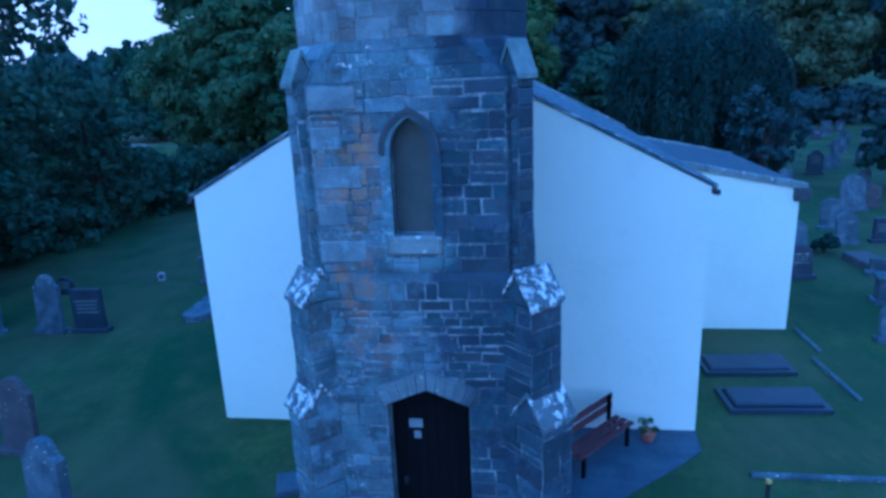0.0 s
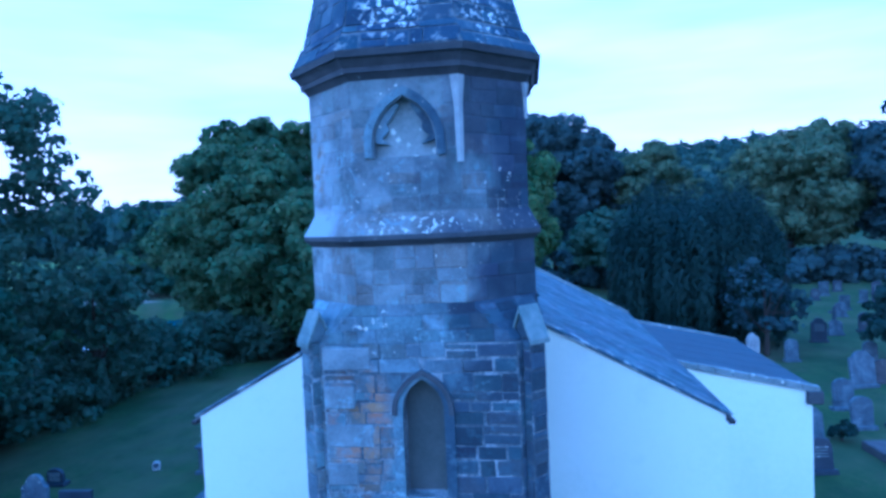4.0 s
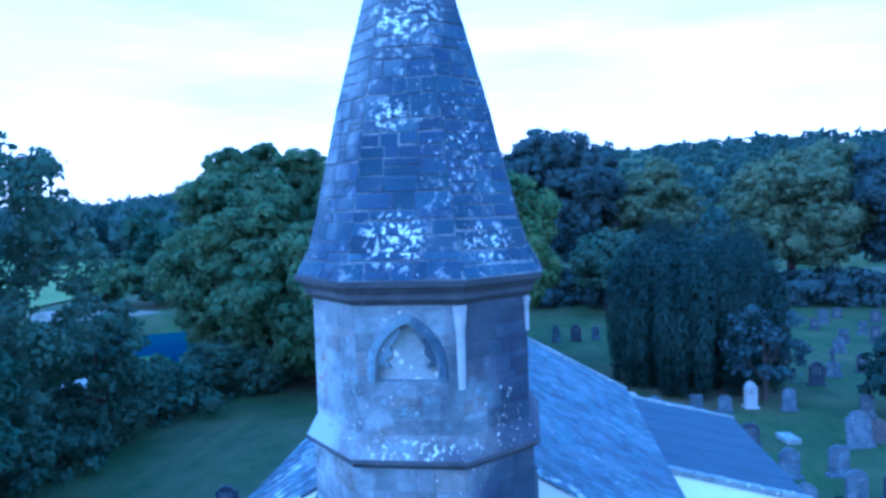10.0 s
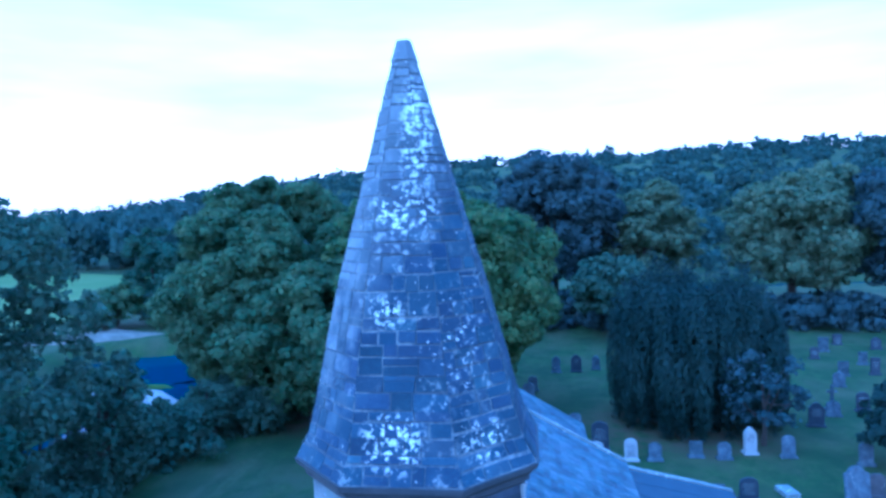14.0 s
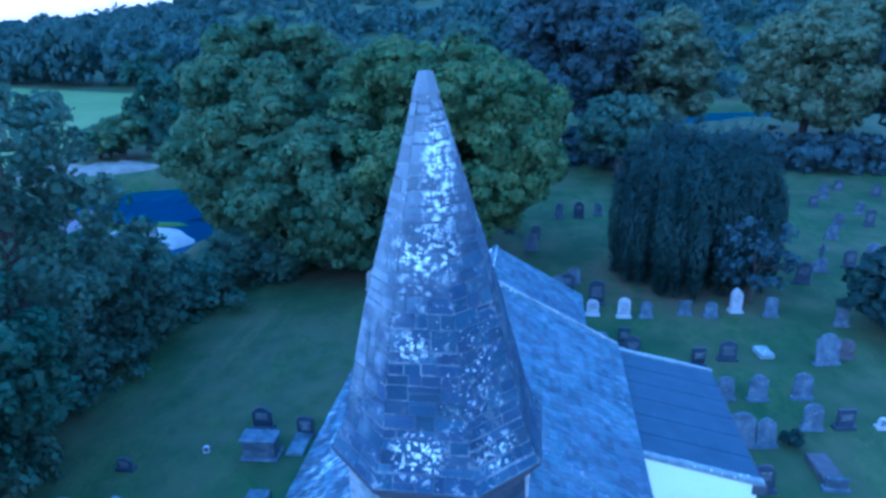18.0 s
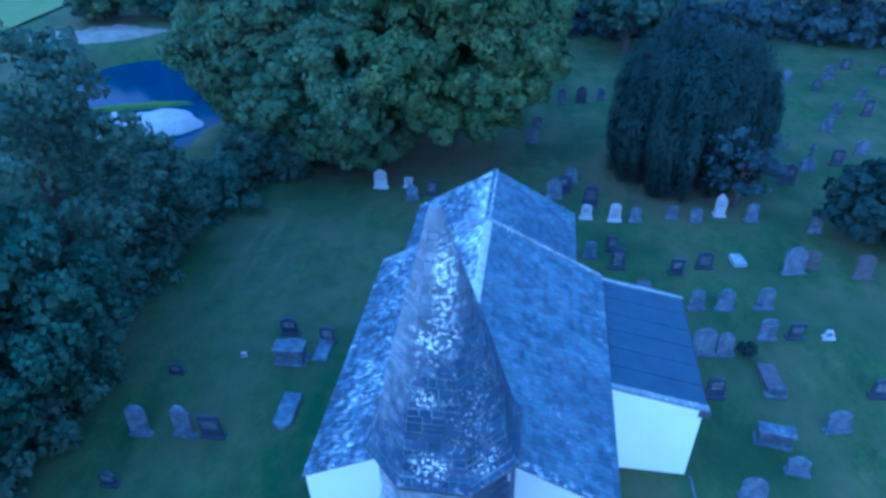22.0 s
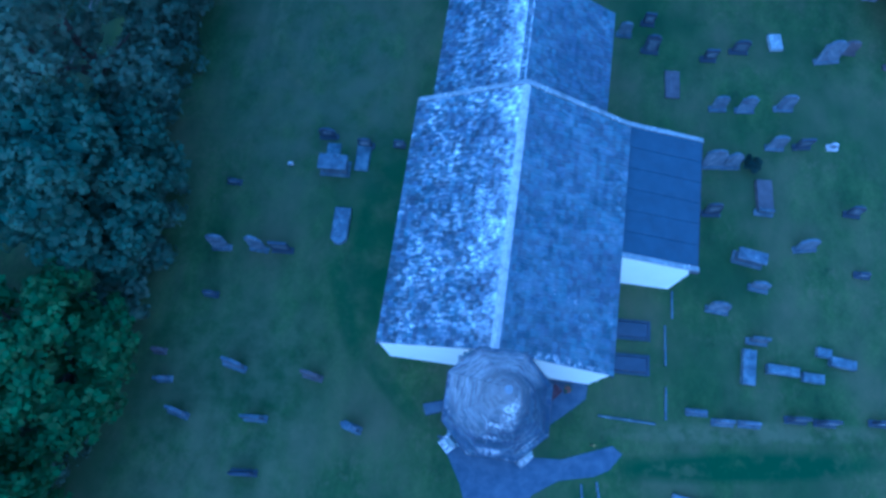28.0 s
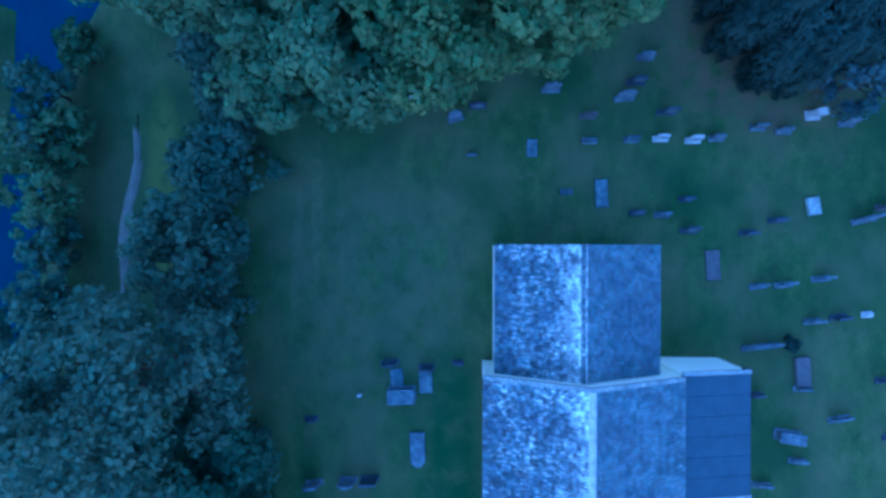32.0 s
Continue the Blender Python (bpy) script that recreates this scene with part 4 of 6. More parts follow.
def lancet_panel(name, wx, outline, y, mat, parent, label, grow=0.0):
    bm = bmesh.new()
    vs = [bm.verts.new((wx + x * (1 + grow), y, z)) for x, z in outline]
    bm.faces.new(vs)
    g = bmesh.ops.extrude_face_region(bm, geom=bm.faces[:])
    bmesh.ops.translate(bm, verts=[v for v in g["geom"] if isinstance(v, bmesh.types.BMVert)], vec=(0, 0.05, 0))
    return part(name, bm, mat, parent, label)


def lancet_band(name, wx, inner, outer, y0, y1, mat, parent, label=""):
    """A moulding between two open outlines, from y0 back to y1."""
    bm = bmesh.new()
    n = len(inner)
    rows = [[bm.verts.new((wx + x, y, z)) for x, z in o] for o, y in ((inner, y1), (inner, y0), (outer, y0), (outer, y1))]
    for k in range(4):
        for i in range(n - 1):
            a, b = rows[k], rows[(k + 1) % 4]
            bm.faces.new((a[i], a[i + 1], b[i + 1], b[i]))
    for i in (0, n - 1):
        bm.faces.new([rows[k][i] for k in range(4)])
    return part(name, bm, mat, parent, label)


lancet_panel("window", WX, mid_outline, ym + 0.24, M_GLASS_DARK, tower, "narrow pointed window with dull grey glass")
lancet_band("window_surround", WX, lancet(WHW, WZ0, WSPRING, WAPEX), lancet(WHW + 0.13, WZ0, WSPRING + 0.02, WAPEX + 0.13), ym - 0.03, ym + 0.02, M_STONE, tower, "dressed stone surround")
hood_in, hood_out = lancet(WHW + 0.07, WSPRING - 0.05, WSPRING, WAPEX + 0.06), lancet(WHW + 0.13, WSPRING - 0.05, WSPRING, WAPEX + 0.13)
lancet_band("window_hood", WX, hood_in, hood_out, ym - 0.075, ym - 0.02, M_CORNICE, tower, "thin dark hood moulding")
part("window_sill", box(WX - 0.36, WX + 0.36, ym - 0.07, ym + 0.28, WZ0 - 0.26, WZ0 - 0.005, bevel=0.03), M_TRIM, tower, "pale sandstone sill")
blind = lancet_panel("blind_panel", BX, bel_outline, TY - W_BEL / 2 + 0.12, M_TRIM, tower, "rendered blind opening with a stepped patch")
lancet_band("hood_mould", BX, lancet(BHW + 0.02, BZ0, BSPRING, BAPEX + 0.02), lancet(BHW + 0.12, BZ0, BSPRING, BAPEX + 0.14), TY - W_BEL / 2 - 0.05, TY - W_BEL / 2 + 0.03, M_STONE, tower)
bm = bmesh.new()
for s in (-1, 1):
    b2 = lancet(BHW, BZ0, BSPRING, BAPEX)
    pts = [(BX + s * abs(x), z) for x, z in b2[1:8]]
    inn = [(BX + s * abs(x) * (0.55 + 0.25 * math.sin(i * 1.4) ** 2), z - 0.04) for i, (x, z) in enumerate(b2[1:8])]
    yy = TY - W_BEL / 2 + 0.06
    ring = [(x, yy, z) for x, z in pts] + [(x, yy, z) for x, z in inn[::-1]]
    vsf = [bm.verts.new(p) for p in ring]
    vsb = [bm.verts.new((p[0], yy + 0.06, p[2])) for p in ring]
    bm.faces.new(vsf)
    bm.faces.new(vsb[::-1])
    for i in range(len(ring)):
        j = (i + 1) % len(ring)
        bm.faces.new((vsf[i], vsb[i], vsb[j], vsf[j]))
part("trefoil_cusp", bm, M_STONE, blind)
belp = octagon(TXB, TY, W_BEL, R0)
for (qx, qy), z_a, z_b, wide in ((belp[1], Z_STR + 0.95, Z_COR - 0.01, 1.0), (belp[2], Z_STR + 1.55, Z_COR - 0.01, 0.8)):
    bm = prism([(qx - 0.045, qy - 0.014), (qx + 0.005, qy - 0.018), (qx + 0.04, qy + 0.02), (qx, qy + 0.05)], z_a, (z_a + 2 * z_b) / 3, top=[(qx - 0.06 * wide, qy - 0.022), (qx + 0.01, qy - 0.03), (qx + 0.05 * wide, qy + 0.03), (qx, qy + 0.06)])
    prism([(qx - 0.06 * wide, qy - 0.022), (qx + 0.01, qy - 0.03), (qx + 0.05 * wide, qy + 0.03), (qx, qy + 0.06)], (z_a + 2 * z_b) / 3, z_b, bm, top=[(qx - 0.1 * wide, qy - 0.03), (qx + 0.01, qy - 0.045), (qx + 0.08 * wide, qy + 0.04), (qx, qy + 0.06)])
    part("lime_streak", bm, M_LIME, tower, "pale run of lime down the corner")
# string course: a sloping weathering over a drip
for nm, w0, w1, z0, z1 in (("drip_moulding", W_MID + 0.02, W_MID + 0.2, -0.06, 0.02), ("string_band", W_MID + 0.2, W_MID + 0.2, 0.02, 0.08), ("string_weathering", W_MID + 0.2, W_BEL + 0.02, 0.08, 0.36)):
    part(nm, prism(octagon(TXB, TY, w0, R0), Z_STR + z0, Z_STR + z1, top=octagon(TXB, TY, w1, R0)), M_PALE if z0 > 0.05 else M_CORNICE, tower)
# cornice: stacked rolls
for i, (w0, w1, z0, z1) in enumerate(((W_BEL + 0.02, W_BEL + 0.16, 0.0, 0.08), (W_BEL + 0.2, W_BEL + 0.2, 0.08, 0.15), (W_BEL + 0.22, W_BEL + 0.36, 0.15, 0.25), (W_SPIRE - 0.04, W_SPIRE, 0.25, 0.33))):
    part("cornice_moulding", prism(octagon(TXB, TY, w0, R0), Z_COR + z0, Z_COR + z1, top=octagon(TXB, TY, w1, R0)), M_CORNICE, tower)
# spire core with a slight flare at its foot, and the cap
Z_SP = Z_COR + 0.33
SPIRE_PROFILE = [(Z_SP, W_SPIRE, -2.17), (10.95, 3.1, -2.18), (11.35, 2.88, -2.19), (13.0, 2.13, -2.22), (Z_TIP - 0.25, 0.36, -2.25)]
for (z0, w0, x0), (z1, w1, x1) in zip(SPIRE_PROFILE, SPIRE_PROFILE[1:]):
    part("spire_core", prism(octagon(x0, TY, w0 - 0.055, R0), z0, z1, top=octagon(x1, TY, w1 - 0.055, R0)), M_SPIRE_JOINT, tower)
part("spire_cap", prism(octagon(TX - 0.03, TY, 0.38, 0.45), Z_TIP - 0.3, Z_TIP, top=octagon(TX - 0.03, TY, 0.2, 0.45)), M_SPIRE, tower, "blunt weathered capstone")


def diagonal_buttress(dx, dy, stages):
    """A buttress set at 45 degrees: stages of (z0, z1, reach from the tower's axis, half width), each with a gabled cap."""
    d = Vector((dx, dy)).normalized()
    s = Vector((-d.y, d.x))
    b = empty("buttress", (TXL, TY, 0), "", "")
    b.parent = tower
    b.matrix_parent_inverse = tower.matrix_basis.inverted()
    for z0, z1, reach, hw, slope in stages:
        c = Vector((TXL, TY))
        pts = [c + d * 1.8 + s * hw, c + d * 1.8 - s * hw, c + d * reach - s * hw, c + d * reach + s * hw]
        part("buttress_stage", prism([tuple(p) for p in pts], z0, z1), M_MORTAR, b)
        # saddleback head, its ridge across the diagonal, under two coping slabs
        def at(along, across, z, c=c):
            p = c + d * along + s * across
            return (p.x, p.y, z)
        upper = z1 > 6
        ridge = reach - (0.14 if upper else 0.26)
        inner = 2 * ridge - reach
        vs = [at(k, q, z) for q in (-hw, hw) for k, z in ((inner, z1 - 0.05), (reach, z1 - 0.05), (reach, z1), (ridge, z1 + slope), (inner, z1))]
        part("gablet", solid(vs, [(0, 1, 2, 3, 4), (9, 8, 7, 6, 5), (0, 5, 6, 1), (1, 6, 7, 2), (2, 7, 8, 3), (3, 8, 9, 4), (4, 9, 5, 0)]), M_STONE, b)
        o = 0.05
        for end in (inner - o, reach + o):
            vs = [at(k, q, z) for q in (-hw - 0.035, hw + 0.035) for k, z in ((ridge, z1 + slope + 0.004), (end, z1 - slope * o / 0.17 * (1 if upper else 0.65)), (end, z1 + 0.06 - slope * o / 0.17 * (1 if upper else 0.65)), (ridge, z1 + slope + 0.085))]
            part("coping_slab", solid(vs, [(0, 1, 2, 3), (7, 6, 5, 4), (0, 4, 5, 1), (1, 5, 6, 2), (2, 6, 7, 3), (3, 7, 4, 0)]), M_COPING if upper else M_CAP, b, "pale greenish coping slab" if upper else "coping slab white with lichen")
    return b


BUT = {-1: [(-0.3, 2.5, 2.50, 0.29, 0.34), (2.4, 4.12, 2.32, 0.28, 0.36), (4.1, 7.0, 2.11, 0.13, 0.3)],
       1: [(-0.3, 2.5, 2.66, 0.29, 0.34), (2.4, 4.12, 2.46, 0.28, 0.36), (4.1, 7.0, 2.11, 0.13, 0.3)]}
for side in (-1, 1):
    diagonal_buttress(side, -1, BUT[side])
# stone link between the tower's back and the nave gable
lk = [(TX - 1.1, 5.6), (TX + 1.1, 5.6), (TX + 1.1, 6.55), (TX, 7.3), (TX - 1.1, 6.55)]
vs = [(x, 11.3, z) for x, z in lk] + [(x, 12.1, z) for x, z in lk]
part("gable_link", solid(vs, [tuple(range(5)), tuple(range(9, 4, -1))] + [(i, i + 5, (i + 1) % 5 + 5, (i + 1) % 5) for i in range(5)]), M_STONE, tower)
part("gable_link_base", box(TX - 1.3, TX + 1.3, 11.4, 12.05, 4.2, 5.62), M_STONE, tower)

# door, its steps, notices and voussoirs
dy_ = yl + 0.3
door = part("door", solid([(DOOR_X - DOOR_HW, dy_, -0.05), (DOOR_X + DOOR_HW, dy_, -0.05), (DOOR_X + DOOR_HW, dy_, DOOR_SPRING), (DOOR_X, dy_, DOOR_APEX), (DOOR_X - DOOR_HW, dy_, DOOR_SPRING),
                           (DOOR_X - DOOR_HW, dy_ + 0.06, -0.05), (DOOR_X + DOOR_HW, dy_ + 0.06, -0.05), (DOOR_X + DOOR_HW, dy_ + 0.06, DOOR_SPRING), (DOOR_X, dy_ + 0.06, DOOR_APEX), (DOOR_X - DOOR_HW, dy_ + 0.06, DOOR_SPRING)],
                          [(0, 1, 2, 3, 4), (9, 8, 7, 6, 5), (0, 5, 6, 1), (1, 6, 7, 2), (2, 7, 8, 3), (3, 8, 9, 4), (4, 9, 5, 0)]), M_WOOD_DARK, tower, "closed dark boarded oak door")
for i in range(7):
    x = DOOR_X - 0.55 + i * 0.157
    top = DOOR_APEX - abs(x + 0.078 - DOOR_X) / DOOR_HW * 0.24 - 0.06
    part("door_board", box(x + 0.004, x + 0.153, dy_ - 0.018, dy_ - 0.001, 0.02, top), M_WOOD_DARK, door)
part("notice", box(DOOR_X - 0.34, DOOR_X - 0.14, dy_ - 0.03, dy_ - 0.02, 2.0, 2.14), M_PAPER, door, "white printed notice")
part("notice", box(DOOR_X - 0.27, DOOR_X - 0.17, dy_ - 0.03, dy_ - 0.02, 1.82, 1.94), M_PAPER, door, "small white notice")
part("ring_handle", box(DOOR_X - 0.46, DOOR_X - 0.40, dy_ - 0.06, dy_ - 0.02, 1.05, 1.17, bevel=0.01), M_IRON, door)
part("door_step", box(DOOR_X - 0.7, DOOR_X + 0.7, yl - 0.28, yl + 0.3, -0.1, 0.08, bevel=0.02), M_TRIM, tower)
for s in (-1, 1):
    for i in range(5):
        k0, k1 = i / 5, (i + 0.94) / 5
        a0, a1 = Vector((DOOR_X + s * 0.59 * (1 - k0), 2.54 + 0.24 * k0)), Vector((DOOR_X + s * 0.59 * (1 - k1), 2.54 + 0.24 * k1))
        up0, up1 = Vector((s * 0.14 * (1 - k0), 0.26 + 0.03 * k0)), Vector((s * 0.14 * (1 - k1), 0.26 + 0.03 * k1))
        q = [a0, a1, a1 + up1, a0 + up0]
        vs = [(p.x, yl - 0.055, p.y) for p in q] + [(p.x, yl + 0.02, p.y) for p in q]
        part("voussoir", solid(vs, [(0, 1, 2, 3), (7, 6, 5, 4), (0, 4, 5, 1), (1, 5, 6, 2), (2, 6, 7, 3), (3, 7, 4, 0)]), M_PALE, tower)

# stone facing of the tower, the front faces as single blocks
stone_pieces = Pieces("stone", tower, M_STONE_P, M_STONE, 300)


def door_gap(z, h):
    if z < 2.76:
        hw = 0.59 if z + h / 2 < 2.56 else 0.73
    else:
        hw = 0.73 * (3.06 - (z - h / 2)) / 0.34
    return (DOOR_X - hw, DOOR_X + hw) if hw > 0.05 else None


def lancet_gap(wx, hw, z0, spring, apex, sill):
    def gap(z, h):
        if z + h / 2 < sill or z - h / 2 > apex:
            return None
        k = max(0.0, (z - h / 4 - spring) / (apex - spring))
        w = hw * max(0.05, 1 - k ** 1.8)
        return (wx - w, wx + w)
    return gap


pale_pieces = Pieces("pale_stone", tower, M_PALE_P, M_PALE, 120)
rs = random.Random(3)
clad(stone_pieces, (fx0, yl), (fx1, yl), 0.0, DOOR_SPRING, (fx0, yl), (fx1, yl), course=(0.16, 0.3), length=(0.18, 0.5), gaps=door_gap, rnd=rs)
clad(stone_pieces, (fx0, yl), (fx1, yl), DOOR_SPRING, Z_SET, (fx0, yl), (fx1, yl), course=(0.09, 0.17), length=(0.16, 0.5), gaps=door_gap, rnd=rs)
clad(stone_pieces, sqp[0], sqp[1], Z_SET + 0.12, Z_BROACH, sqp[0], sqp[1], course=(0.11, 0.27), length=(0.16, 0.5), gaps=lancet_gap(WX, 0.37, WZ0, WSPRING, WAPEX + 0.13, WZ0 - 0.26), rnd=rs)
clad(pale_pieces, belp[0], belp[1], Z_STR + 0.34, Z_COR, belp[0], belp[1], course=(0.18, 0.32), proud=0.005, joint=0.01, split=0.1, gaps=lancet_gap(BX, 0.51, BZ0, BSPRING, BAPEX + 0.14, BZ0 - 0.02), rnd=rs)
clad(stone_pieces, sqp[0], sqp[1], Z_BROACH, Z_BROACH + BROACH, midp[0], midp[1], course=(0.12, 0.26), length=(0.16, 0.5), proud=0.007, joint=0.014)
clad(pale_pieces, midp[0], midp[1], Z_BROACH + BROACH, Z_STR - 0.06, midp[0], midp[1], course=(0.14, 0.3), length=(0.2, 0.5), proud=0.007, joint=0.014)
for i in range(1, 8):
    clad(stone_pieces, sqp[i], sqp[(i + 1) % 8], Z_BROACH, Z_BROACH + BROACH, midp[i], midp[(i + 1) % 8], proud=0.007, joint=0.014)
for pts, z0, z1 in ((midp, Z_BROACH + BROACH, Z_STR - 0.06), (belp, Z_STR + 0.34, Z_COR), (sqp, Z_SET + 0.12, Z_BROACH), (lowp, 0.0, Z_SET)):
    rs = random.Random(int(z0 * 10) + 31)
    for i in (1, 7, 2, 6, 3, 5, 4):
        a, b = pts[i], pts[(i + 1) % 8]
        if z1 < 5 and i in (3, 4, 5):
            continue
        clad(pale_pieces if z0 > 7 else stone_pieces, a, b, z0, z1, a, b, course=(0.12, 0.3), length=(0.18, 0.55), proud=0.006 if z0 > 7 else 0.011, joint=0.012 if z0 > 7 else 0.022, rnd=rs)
for d_ in ((-1, -1), (1, -1)):
    d = Vector(d_).normalized()
    s = Vector((-d.y, d.x))
    rs = random.Random(5 + d_[0])
    for z0, z1, reach, hw, _ in BUT[d_[0]]:
        c = Vector((TXL, TY))
        for p, q in ((c + d * 1.8 - s * hw, c + d * reach - s * hw), (c + d * reach - s * hw, c + d * reach + s * hw), (c + d * reach + s * hw, c + d * 1.8 + s * hw)):
            clad(stone_pieces, tuple(p), tuple(q), max(0, z0), z1 - 0.03, tuple(p), tuple(q), length=(0.3, 0.6), course=(0.2, 0.36), proud=0.02, rnd=rs)
for k in range(5):
    zq, wq = 4.62 + 0.5 * k, (0.62, 0.4)[k % 2]
    part("quoin", box(sqp[0][0] - 0.004, sqp[0][0] + wq, ym - 0.022, ym + 0.03, zq, zq + 0.29, bevel=0.012), M_PALE, tower, "pale dressed corner stone")
stone_pieces.finish()
pale_pieces.finish()
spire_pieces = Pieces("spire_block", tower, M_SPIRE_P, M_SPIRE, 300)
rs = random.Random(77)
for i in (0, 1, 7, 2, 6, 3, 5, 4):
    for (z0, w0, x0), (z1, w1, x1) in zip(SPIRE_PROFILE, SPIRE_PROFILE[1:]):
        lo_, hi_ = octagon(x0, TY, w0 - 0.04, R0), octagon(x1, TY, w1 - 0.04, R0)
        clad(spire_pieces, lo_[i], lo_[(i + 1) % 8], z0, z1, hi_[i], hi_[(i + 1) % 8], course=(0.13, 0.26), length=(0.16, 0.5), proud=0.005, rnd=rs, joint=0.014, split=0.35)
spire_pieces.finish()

# ---------------------------------------------------------------- paths and paving
path_pts = [(-4.3, 8.6), (-3.95, 8.2), (-2.95, 6.6), (-2.25, 4.9), (-1.75, 3.0), (-1.65, 0.0), (-1.6, -9.0), (0.15, -9.0), (0.1, 1.0), (0.0, 3.2), (-0.3, 5.3), (0.45, 6.6), (1.6, 7.4), (3.2, 7.8), (3.9, 8.2), (4.45, 9.0), (3.95, 9.3), (1.65, 8.35), (0.3, 8.25), (-0.4, 8.6)]
tagged(part("path", prism(path_pts, -0.08, 0.03), M_TARMAC), "worn blue-grey tarmac path at the church door", "path", kind="structure")


tagged(part("pavement", prism([(-0.6, 8.5), (0.3, 9.15), (0.97, 9.85), (2.1, 10.85), (2.55, 11.3), (2.6, 12.0), (-0.6, 12.0)], -0.08, 0.026), M_TARMAC), "smooth blue-grey paved corner between tower and nave", "paving", kind="structure")

# ---------------------------------------------------------------- trees
def leaf_cloud(rng, blobs, per_area, size, droop=0.0, upright=False, loose=0.0):
    """Leaf sprays as small bent quads over the skins of overlapping lobes. Returns vertices and faces as arrays."""
    V, F, base = [], [], 0
    for cx, cy, cz, rx, ry, rz in blobs:
        n = max(12, int(per_area * (rx * ry + ry * rz + rx * rz) * 4.19))
        if n < 90 or upright:
            d = rng.normal(size=(n, 3))
            d /= np.linalg.norm(d, axis=1)[:, None]
            k = rng.uniform(0.66 - 0.4 * loose, 1.06 + 0.4 * loose, n) ** 0.6
            bump = 1 + 0.14 * np.sin(d[:, 0] * 6.1 + cx) * np.sin(d[:, 1] * 5.7 + cy) * np.cos(d[:, 2] * 5.3 + cz)
            p = d * np.array([rx, ry, rz]) * (k * bump)[:, None] + np.array([cx, cy, cz])
        else:
            # the lobe's skin is made of smaller rounded sprays
            n = int(n * 1.25)
            m = int(np.clip(7 + 6 * (rx + ry + rz) / 3, 8, 44))
            sd = rng.normal(size=(m, 3)) + np.array([0, 0, 0.25])
            sd /= np.linalg.norm(sd, axis=1)[:, None]
            sc = np.array([cx, cy, cz]) + sd * np.array([rx, ry, rz]) * rng.uniform(0.7, 0.92, m)[:, None]
            sr = np.clip((rx * ry * rz) ** 0.3333 * rng.uniform(0.3, 0.5, m), 0.02, 1.5)
            pick = rng.choice(m, n, p=sr ** 2 / (sr ** 2).sum())
            d = rng.normal(size=(n, 3)) + 0.75 * sd[pick] + np.array([0, 0, 0.2])
            d /= np.linalg.norm(d, axis=1)[:, None]
            k = rng.uniform(0.72 - 0.3 * loose, 1.04 + 0.45 * loose, n)
            p = sc[pick] + d * (sr[pick] * k)[:, None] * np.array([1.1, 1.1, 0.8])
        nrm = d + rng.normal(scale=0.26 + 0.4 * loose, size=(n, 3)) + np.array([0, 0, 0.16])
        nrm /= np.linalg.norm(nrm, axis=1)[:, None]
        ref = rng.normal(size=(n, 3))
        if upright:
            ref = np.array([0, 0, 1.0]) + rng.normal(scale=0.25, size=(n, 3))
        u = ref - nrm * (ref * nrm).sum(1)[:, None]
        u /= np.linalg.norm(u, axis=1)[:, None] + 1e-9
        w = np.cross(nrm, u)
        s = size * rng.uniform(0.6, 1.4, n)[:, None]
        a, b = (2.2, 0.45) if upright else (1.0, 0.8)
        q = np.stack([p - u * s * a * 0.5, p + w * s * b * 0.5 - nrm * s * 0.12, p + u * s * a * 0.5, p - w * s * b * 0.5 - nrm * s * 0.12], 1)
        V.append(q.reshape(-1, 3))
        i = np.arange(n) * 4 + base
        F.append(np.stack([i, i + 1, i + 2, i + 3], 1))
        base += 4 * n
    return np.concatenate(V), np.concatenate(F)


def quads_mesh(name, V, F, mat):
    me = bpy.data.meshes.new(name)
    me.vertices.add(len(V))
    me.vertices.foreach_set("co", V.astype(np.float32).ravel())
    me.loops.add(4 * len(F))
    me.polygons.add(len(F))
    me.loops.foreach_set("vertex_index", F.astype(np.int32).ravel())
    me.polygons.foreach_set("loop_start", (np.arange(len(F)) * 4).astype(np.int32))
    me.polygons.foreach_set("loop_total", np.full(len(F), 4, np.int32))
    me.update(calc_edges=True)
    me.materials.append(mat)
    return me


# ---------------------------------------------------------------- gravestones
def slab_outline(w, h, top):
    """Front outline of a headstone in x and z."""
    x = w / 2
    if top == "round":
        return [(-x, -0.15), (x, -0.15), (x, h - x * 0.75)] + [(x * math.cos(a), h - x * 0.75 + x * 0.75 * math.sin(a)) for a in [math.pi * i / 10 for i in range(1, 10)]] + [(-x, h - x * 0.75)]
    if top == "shoulder":
        return [(-x, -0.15), (x, -0.15), (x, h * 0.8), (x * 0.72, h * 0.84)] + [(x * 0.66 * math.cos(a), h * 0.84 + h * 0.16 * math.sin(a)) for a in [math.pi * i / 8 for i in range(1, 8)]] + [(-x * 0.72, h * 0.84), (-x, h * 0.8)]
    if top == "point":
        return [(-x, -0.15), (x, -0.15), (x, h * 0.78), (x * 0.5, h * 0.93), (0, h), (-x * 0.5, h * 0.93), (-x, h * 0.78)]
    if top == "ogee":
        return [(-x, -0.15), (x, -0.15), (x, h * 0.82), (x * 0.8, h * 0.9), (x * 0.35, h * 0.93), (0, h), (-x * 0.35, h * 0.93), (-x * 0.8, h * 0.9), (-x, h * 0.82)]
    return [(-x, -0.15), (x, -0.15), (x, h), (-x, h)]


